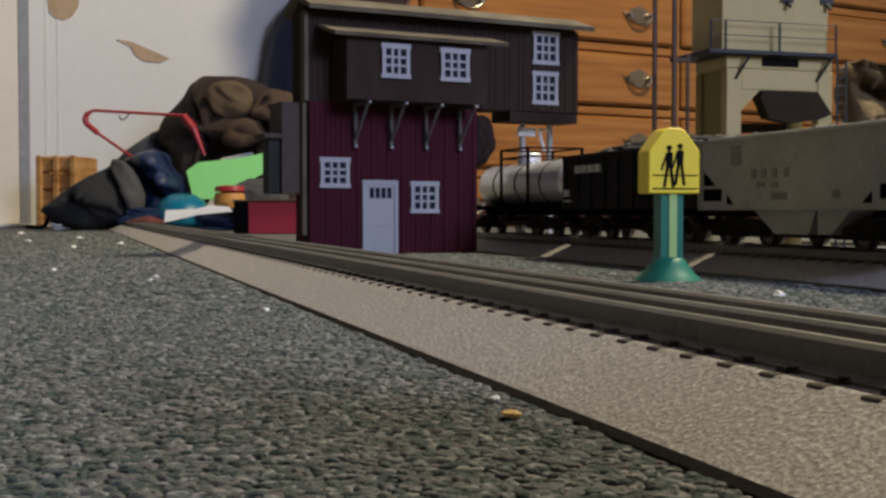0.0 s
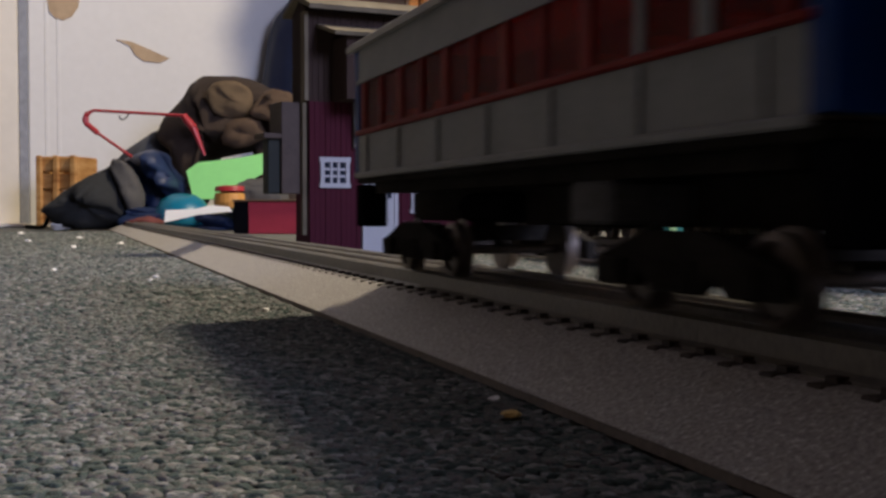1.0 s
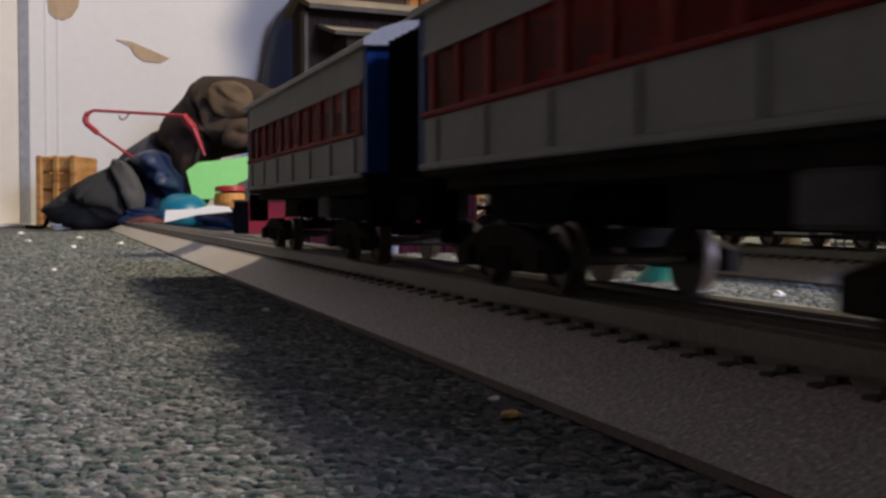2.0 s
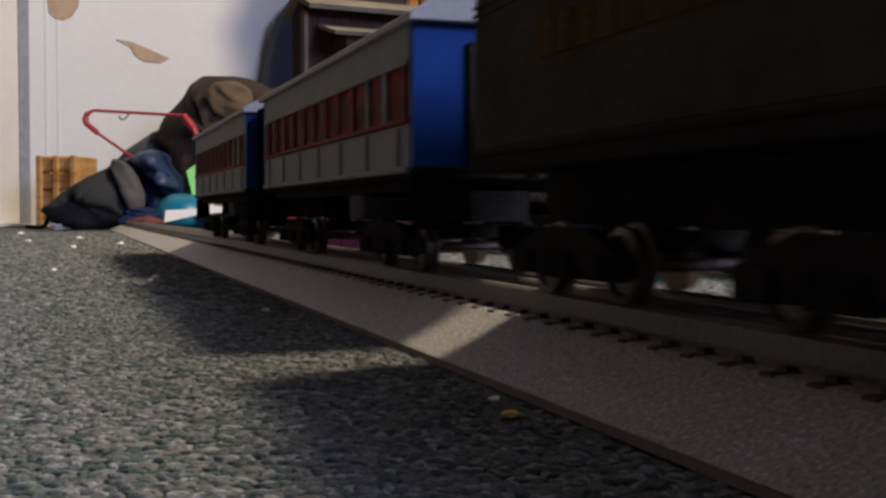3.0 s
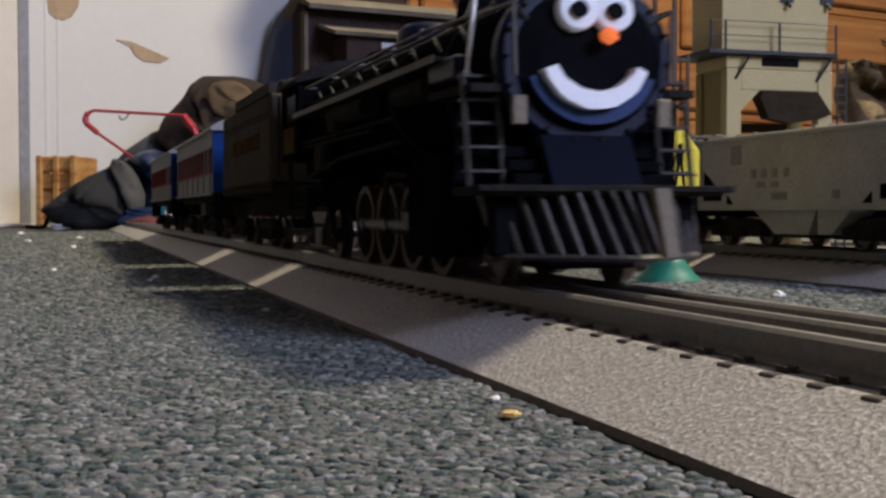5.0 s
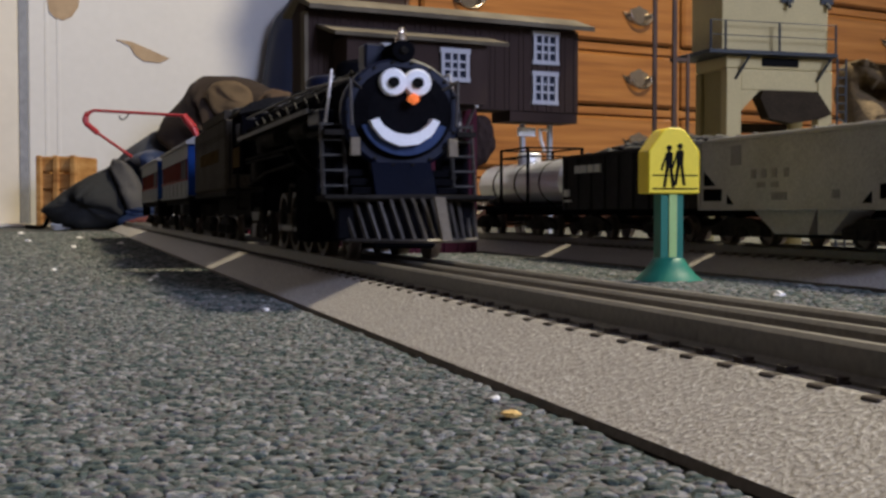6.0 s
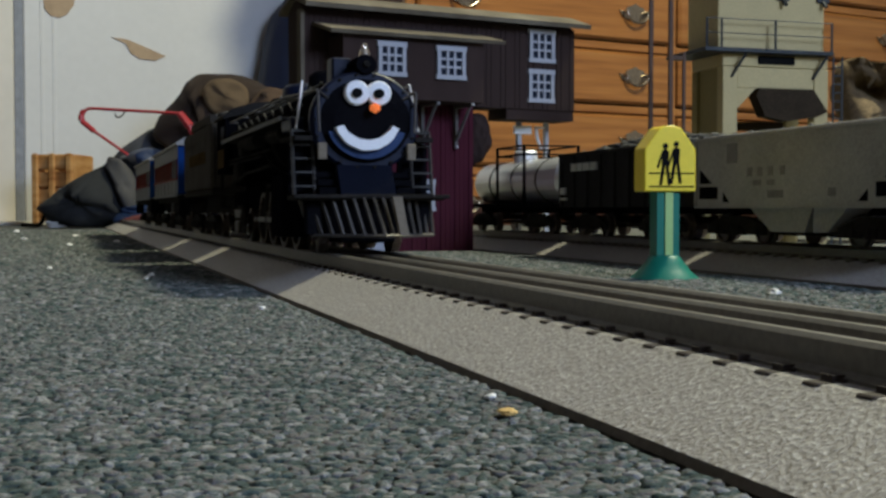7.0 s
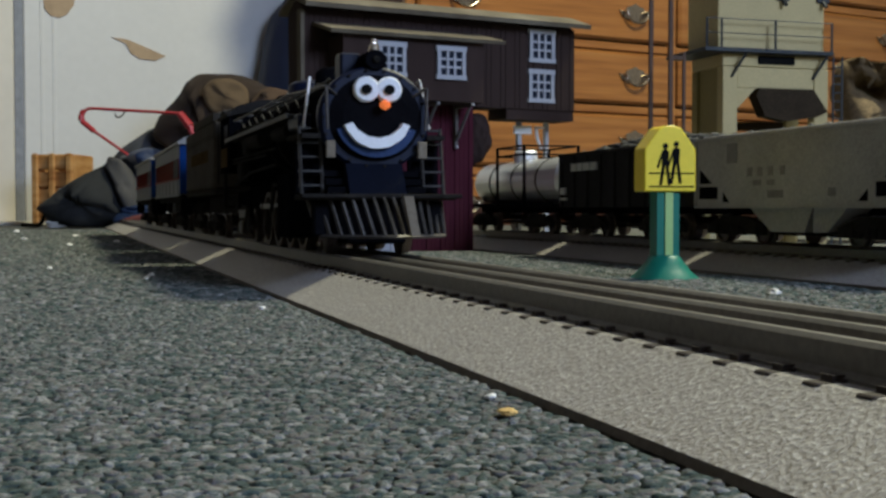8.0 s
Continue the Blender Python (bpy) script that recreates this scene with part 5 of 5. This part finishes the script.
M_TANCL = mat("tan_canvas_patch", (0.115, 0.079, 0.044), 0.9, vary=0.25, scale=20)
M_PACK = mat("navy_nylon", (0.011, 0.016, 0.042), 0.6, vary=0.2, scale=15, bump=0.3, fine=200)
M_SLATE = mat("slate_cloth", (0.06, 0.063, 0.075), 0.9, vary=0.25, scale=20, bump=0.4, fine=400)
M_REDHANG = mat("red_hanger_plastic", (0.32, 0.022, 0.028), 0.35, vary=0.1)
M_GREENPAPER = mat("green_paper", (0.24, 0.60, 0.20), 0.8, vary=0.06)
M_PAPER = mat("white_paper", (0.80, 0.79, 0.77), 0.8, vary=0.04)
M_TEAL = mat("teal_plastic", (0.01, 0.14, 0.24), 0.35, vary=0.1)
M_ORANGE = mat("orange_yellow_plastic", (0.55, 0.27, 0.06), 0.5, vary=0.15)
M_REDBOX = mat("red_card_box", (0.36, 0.03, 0.055), 0.6, vary=0.12)
M_PINE = ramped("stained_pine", [(0.3, (0.26, 0.11, 0.03)), (0.5, (0.46, 0.24, 0.075)), (0.72, (0.58, 0.35, 0.14))], 12, stretch=(1, 1, 5), rough=0.6)

M_REDRAG = mat("dull_red_cloth", (0.12, 0.035, 0.03), 0.9, vary=0.3, scale=40)


def bundle(name, material, label, category, side, ahead, outline, deep, fold=0.012, seed=1, smoothing=2, parent=None):
    """Slumped cloth: a rounded outline swollen towards its middle, with soft folds."""
    for _ in range(smoothing):
        q = []
        for (ax, az), (bx, bz) in zip(outline, outline[1:] + outline[:1]):
            q += [(ax * 0.8 + bx * 0.2, az * 0.8 + bz * 0.2), (ax * 0.2 + bx * 0.8, az * 0.2 + bz * 0.8)]
        outline = q
    n = len(outline)
    mx, mz = sum(p[0] for p in outline) / n, sum(p[1] for p in outline) / n
    bm = B()
    rings = []
    steps = [(-1.0, 0.04), (-0.97, 0.3), (-0.9, 0.55), (-0.75, 0.78), (-0.5, 0.93), (-0.15, 1.0), (0.4, 0.97), (0.9, 0.8), (1.0, 0.3)]
    for w, k in steps:
        ring = []
        for px, pz in outline:
            v = Vector((mx + (px - mx) * k, w * deep, mz + (pz - mz) * k))
            u = Vector((v.x * 9 + v.z * 14, v.z * 6 - v.x * 3, seed * 3.1))
            d = fold * (noise.noise(u) - 0.8 * abs(noise.noise(u * 2.3)) + 0.4 * noise.noise(u * 5))
            v.y += d * 2.2
            v.z = max(0.002, v.z + d * 0.35)
            v.x += d * 0.3
            ring.append(bm.verts.new(v))
        rings.append(ring)
    for r0, r1 in zip(rings, rings[1:]):
        for i in range(n):
            bm.faces.new((r0[i], r0[(i + 1) % n], r1[(i + 1) % n], r1[i]))
    bm.faces.new(rings[0][::-1])
    bm.faces.new(rings[-1])
    a = radians(YAW)
    m = pose(ahead * math.sin(a) + side * math.cos(a), ahead * math.cos(a) - side * math.sin(a), 0, 0, 0, -YAW)
    if parent:
        bm.transform(parent.matrix_basis.inverted() @ m)
        return part(name, bm, material, parent, label, smooth=True)
    return solo(name, bm, material, label, category, m, smooth=True)


KS = (1, 1, 1)
bundle("duffel_bag", M_DUFFEL, "charcoal fleece bundle slumped on the carpet", "bundle", -0.74, 2.53, [(-0.091, 0.049), (-0.06, 0.074), (0.0, 0.117), (0.042, 0.138), (0.063, 0.105), (0.085, 0.044), (0.092, 0.002), (0.036, 0.002), (-0.06, 0.002), (-0.078, 0.014)], 0.09, 0.02, 2, 2)
bundle("rolled_cloth", M_GREYCL, "grey rolled cloth leaning on the bundle", "cloth", -0.66, 2.49, [(-0.04, 0.137), (-0.027, 0.151), (-0.002, 0.146), (0.022, 0.104), (0.036, 0.058), (0.024, 0.018), (0.01, 0.028), (-0.013, 0.086)], 0.035, 0.008, 3, 2)
bundle("crumpled_shirt", M_DENIM, "dark blue crumpled shirt", "clothes", -0.63, 2.66, [(-0.082, 0.154), (-0.031, 0.174), (0.014, 0.187), (0.04, 0.165), (0.068, 0.118), (0.075, 0.083), (0.017, 0.002), (-0.078, 0.002)], 0.1, 0.035, 4, 2)
bundle("grey_trousers", M_SLATE, "grey folded trousers on the heap", "clothes", -0.75, 2.88, [(-0.119, 0.079), (-0.065, 0.141), (-0.017, 0.18), (0.07, 0.243), (0.103, 0.223), (0.127, 0.002), (-0.106, 0.002)], 0.07, 0.015, 5, 1)
bag = bundle("canvas_bag", M_OLIVECL, "dark brown canvas bag sagging over the heap", "bag", -0.51, 2.84, [(-0.168, 0.207), (-0.159, 0.251), (-0.115, 0.302), (-0.082, 0.351), (-0.061, 0.36), (0.045, 0.36), (0.099, 0.336), (0.153, 0.316), (0.164, 0.221), (0.099, 0.191), (-0.009, 0.169), (-0.063, 0.161), (-0.084, 0.002), (-0.118, 0.002), (-0.12, 0.178)], 0.12, 0.03, 6, 1)
bundle("camouflage_jacket", M_OLIVECL, "brown camouflage jacket heap", "clothes", -0.39, 2.8, [(-0.082, 0.252), (-0.029, 0.305), (0.011, 0.325), (0.065, 0.312), (0.091, 0.002), (-0.029, 0.002), (-0.049, 0.181)], 0.09, 0.04, 7, 1)
# stand-in heap for mottled brown clutter of unknown kind by the dresser
bundle("brown_clutter", M_DULLBR, "dull brown heap standing in for unclear clutter beside the dresser", "blanket", 0.539, 1.45, [(-0.053, 0.138), (-0.052, 0.194), (-0.045, 0.216), (-0.031, 0.225), (-0.014, 0.216), (0.007, 0.22), (0.052, 0.213), (0.059, 0.002), (-0.053, 0.002)], 0.05, 0.05, 12, 1)
KS = (0.9, 1, 0.9)
lump("backpack", M_PACK, "navy blue nylon backpack", "backpack", -0.434, 1.95, (0.125, 0.07, 0.352), 0.335, 0.07, 1.2, 8, square=0.86)
KS = (1, 1, 1)
bundle("pocket", M_TANCL, "round tan canvas pocket", "pocket", -0.48, 2.705, [(-0.058, 0.309), (-0.04, 0.333), (0.011, 0.337), (0.045, 0.318), (0.05, 0.283), (0.032, 0.253), (-0.008, 0.248), (-0.043, 0.266)], 0.02, 0.006, 3, 2, parent=bag)
KS = (0.9, 1, 0.9)
KS = (1, 1, 1)
bundle("flap", M_FLAP, "folded brown canvas flap", "flap", -0.386, 2.69, [(-0.052, 0.268), (-0.012, 0.318), (0.050, 0.304), (0.058, 0.252), (0.0, 0.240), (-0.042, 0.252)], 0.022, 0.012, 14, 1, parent=bag)
bundle("flap", M_FLAP, "folded brown canvas flap", "flap", -0.455, 2.69, [(-0.055, 0.192), (-0.030, 0.246), (0.038, 0.254), (0.056, 0.205), (0.002, 0.178)], 0.022, 0.012, 15, 1, parent=bag)
KS = (0.9, 1, 0.9)
# hanger
bm = B()
pts = [(-0.003, 0.277), (-0.010, 0.266), (-0.009, 0.252), (0.02, 0.228), (0.10, 0.172)]
for p, q, r in zip(pts, pts[1:], (0.0065, 0.0075, 0.0065, 0.0034)):
    rod(bm, (p[0], 0, p[1]), (q[0], 0, q[1]), r, 8)
pts = [(-0.005, 0.275), (0.01, 0.282), (0.222, 0.270), (0.246, 0.240), (0.272, 0.175)]
for p, q in zip(pts, pts[1:]):
    rod(bm, (p[0], 0, p[1]), (q[0], 0, q[1]), 0.0036 if p[0] < 0.2 else 0.0085, 8, 0.0105 if q[0] < 0.25 and p[0] > 0.2 else (0.0030 if p[0] > 0.2 else None))
x, y = spot(-0.835, 1.5)
hang = thing("clothes_hanger", pose(x, y, 0, 0, 0, -YAW), "red plastic clothes hanger stuck in the heap", "hanger")
part("hanger_frame", bm, M_REDHANG, hang)
bm = B()
pts = [(0.095, 0.276), (0.088, 0.266), (0.080, 0.260), (0.072, 0.262), (0.070, 0.270)]
for p, q in zip(pts, pts[1:]):
    rod(bm, (p[0], 0, p[1]), (q[0], 0, q[1]), 0.0018, 6)
part("hook", bm, M_STEEL, hang, "small wire hook")


def sheet(name, material, label, category, pts, thick, side, ahead, tilt=0):
    bm = B()
    prism(bm, [(a, b / math.cos(radians(tilt))) for a, b in pts], 0, thick, "y")
    x, y = spot(side, ahead)
    return solo(name, bm, material, label, category, pose(x, y, 0, tilt, 0, -YAW))


sheet("green_paper", M_GREENPAPER, "bright green sheet of card", "paper", [(0.0, 0.142), (0.026, 0.163), (0.126, 0.174), (0.213, 0.193), (0.229, 0.163), (0.152, 0.113), (0.099, 0.073), (0.026, 0.073)], 0.002, -0.6234, 1.492, -32)
sheet("white_paper", M_PAPER, "white torn sheet of paper", "paper", [(0.0, 0.046), (0.067, 0.049), (0.1, 0.057), (0.14, 0.053), (0.147, 0.043), (0.072, 0.036), (-0.001, 0.019)], 0.002, -0.6071, 1.3795, -12)
x, y = spot(-0.60, 1.46)
bm = B()
lathe(bm, [(0.068, 0), (0.072, 0.008), (0.05, 0.045), (0.03, 0.058)], seg=28)
solo("plastic_lid", bm, M_TEAL, "teal plastic bowl upside down", "bowl", pose(x, y, 0.020, 10, 0, 0), smooth=True)
x, y = spot(-0.475, 1.42)
bm = B()
lathe(bm, [(0.036, 0), (0.038, 0.012), (0.036, 0.032), (0.02, 0.036)], seg=24)
toy = thing("toy_drum", pose(x, y, 0.046), "orange toy drum with a red rim", "toy")
part("drum", bm, M_ORANGE, toy)
bm = B()
lathe(bm, [(0.034, 0.0365), (0.037, 0.038), (0.034, 0.048), (0.02, 0.05)], seg=24)
part("rim", bm, M_REDHANG, toy, "red rim")
lump("cloth_hat", M_GREYCL, "grey cloth hat on the heap", "cloth", -0.41, 1.44, (0.06, 0.04, 0.05), 0.07, 0.12, 1.3, 9)
lump("dark_cloth", M_DENIM, "dark cloth lying on the carpet", "clothes", -0.60, 1.48, (0.15, 0.06, 0.03), 0.025, 0.2, 1.6, 10)

x, y = spot(-0.375, 1.22)
bx = thing("red_shed", pose(x, y, 0, 0, 0, -YAW - 8), "low red model shed with a black end", "model shed")
bm = B()
box(bm, 0, 0.115, 0, 0.09, 0, 0.062, 0.001)
part("shed_wall", bm, M_REDBOX, bx)
bm = B()
box(bm, -0.030, -0.0005, 0.002, 0.09, 0, 0.062, 0.001)
part("shed_end", bm, M_BLACK, bx, "black end")
bm = B()
box(bm, -0.032, 0.118, -0.004, 0.094, 0.0622, 0.066, 0.0008)
part("shed_roof", bm, M_TIMBER, bx, "dark roof slab")

# wooden crate
x, y = spot(-1.00, 1.62)
cr = thing("wooden_crate", pose(x, y, 0, 0, 0, -YAW - 10), "small stained pine slatted crate", "crate")
for k in range(4):
    bm = B()
    box(bm, -0.036, 0.066, 0, 0.012, 0.012 + k * 0.044, 0.012 + k * 0.044 + 0.040, 0.004)
    part("slat", bm, M_PINE, cr)
    bm = B()
    box(bm, -0.036, 0.066, 0.10, 0.112, 0.012 + k * 0.044, 0.012 + k * 0.044 + 0.040, 0.004)
    part("slat", bm, M_PINE, cr)
for a in (-0.040, 0.006, 0.053):
    bm = B()
    box(bm, a, a + 0.017, -0.009, -0.0005, 0, 0.186, 0.003)
    part("batten", bm, M_PINE, cr)
for a in (-0.036, 0.054):
    bm = B()
    box(bm, a, a + 0.012, 0.0125, 0.0995, 0.012, 0.184, 0.003)
    part("end_board", bm, M_PINE, cr)


# folded white corner on the green card
sheet("paper_scrap", M_PAPER, "small white torn paper corner on green card", "paper", [(0.0, 0.172), (0.012, 0.192), (0.018, 0.158), (0.010, 0.146)], 0.002, -0.408, 1.484, -32)

# dark cable lying along the foot of the wall
def cable(pts, r, label):
    q = [Vector(p) for p in pts]
    fine = []
    for i in range(len(q) - 1):
        p0, p1, p2, p3 = q[max(i - 1, 0)], q[i], q[i + 1], q[min(i + 2, len(q) - 1)]
        for k in range(6):
            u = k / 6
            fine.append(0.5 * (2 * p1 + (p2 - p0) * u + (2 * p0 - 5 * p1 + 4 * p2 - p3) * u * u + (3 * p1 - p0 - 3 * p2 + p3) * u ** 3))
    solo("cable", sweep(B(), fine + [q[-1]], r, 8), M_INK, label, "cable", smooth=True)


def ground(side, ahead, z):
    a = radians(YAW)
    return ahead * math.sin(a) + side * math.cos(a), ahead * math.cos(a) - side * math.sin(a), z


cable([ground(-0.93, 2.62, 0.006), ground(-0.88, 2.60, 0.006), ground(-0.86, 2.58, 0.030), ground(-0.835, 2.56, 0.034), ground(-0.815, 2.56, 0.012), ground(-0.80, 2.58, 0.006)], 0.005, "dark cable looped on the carpet by the wall")
bm = B()
box(bm, -0.55, 0.30, -0.115, -0.062, -0.0005, 0.010, 0.002)
solo("trim_threshold", bm, M_TRIM, "pale painted threshold strip below the door", "threshold", ROOM, "structure")
bm = B()
blob(bm, (0, 0, 0), (0.030, 0.016, 0.011), 3, 0.35, 1.6, 5)
solo("tissue_scrap", bm, M_PAPER, "crumpled white tissue scrap on the carpet", "paper", pose(*ground(-0.79, 2.47, 0.009)), smooth=True)
bm = B()
blob(bm, (0, 0, 0), (0.045, 0.03, 0.016), 3, 0.4, 1.8, 6)
solo("red_rag", bm, M_REDRAG, "small dull red rag by the bundle", "cloth", pose(*ground(-0.60, 2.40, 0.013)), smooth=True)


# ---- crumbs and lint on the carpet ----
M_CRUMB = mat("yellow_crumb", (0.62, 0.42, 0.14), 0.8)
M_LINT = mat("white_lint", (0.75, 0.74, 0.72), 0.8)
KS = (1, 1, 1)
bm = B()
blob(bm, (0, 0, 0), (0.0020, 0.0021, 0.0007), 2, 0.5, 1.9, 2)
solo("crumb", bm, M_CRUMB, "small yellow crumb lying on the carpet", "crumb", pose(0.0775, 0.2018, 0.0014))
for x, y, r in ((0.081, 0.2203, 0.0011), (0.0723, 0.4478, 0.0013), (0.0088, 1.2942, 0.0035), (-0.0432, 1.5704, 0.004), (0.049, 0.6913, 0.002), (-0.0067, 0.7958, 0.0016), (0.3035, 0.4583, 0.003), (0.044, 0.66, 0.0015),
                (0.062, 1.42, 0.004), (-0.07, 2.1, 0.006), (0.02, 1.75, 0.004)):
    bm = B()
    blob(bm, (0, 0, 0), (r, r * 1.3, r * 0.6), 2, 0.5, 1.5, int(x * 1000))
    solo("lint_speck", bm, M_LINT, "tiny white lint speck on the carpet", "lint", pose(x, y, 0.0012), group="lint specks")


# ---- what moves ----
RUN = [(0.0, -1.160), (0.4, -1.016), (0.6, -0.946), (0.8, -0.878), (1.0, -0.808), (1.2, -0.745), (1.6, -0.648), (2.2, -0.478), (2.8, -0.300), (3.0, -0.240), (3.3, -0.155), (3.5, -0.102),
       (3.9, 0.010), (4.4, 0.144), (4.6, 0.195), (5.2, 0.322), (5.8, 0.430), (6.0, 0.466), (6.3, 0.507), (6.5, 0.520), (6.7, 0.522), (7.4, 0.522), (7.7, 0.516), (8.0, 0.505)]


def run_at(t):
    """How far along the track the engine's pilot is, gliding through RUN."""
    n = len(RUN)
    i = max(k for k in range(n - 1) if RUN[k][0] <= t + 1e-9)

    def slope(k):
        a, b = max(k - 1, 0), min(k + 1, n - 1)
        return (RUN[b][1] - RUN[a][1]) / (RUN[b][0] - RUN[a][0])

    (t0, y0), (t1, y1) = RUN[i], RUN[i + 1]
    h = t1 - t0
    u = (t - t0) / h
    return (2 * u ** 3 - 3 * u ** 2 + 1) * y0 + (u ** 3 - 2 * u ** 2 + u) * h * slope(i) + (3 * u ** 2 - 2 * u ** 3) * y1 + (u ** 3 - u ** 2) * h * slope(i + 1)


def motions():
    for ob, off in ((loco, 0), (tend, OFF_TENDER), (coach_b, OFF_B), (coach_a, OFF_A)):
        walk(ob, [(k / 10, pose(MAIN_X, run_at(k / 10) + off, RAILTOP)) for k in range(81)])
    for w, y, r in TRAIN:
        step = 30
        rows = []
        for k in range(8 * step + 1):
            t = k / step
            rows.append((t, pose(0, y, r, -math.degrees((run_at(t) - run_at(0)) / r), 0, 0)))
        walk(w, rows)
    for o in RODS:
        rows = []
        for k in range(241):
            a = (run_at(k / 30) - run_at(0)) / 0.01529
            rows.append((k / 30, pose(0, -0.0080 * math.cos(a), 0.01529 + 0.0080 * math.sin(a))))
        walk(o, rows)


motions()
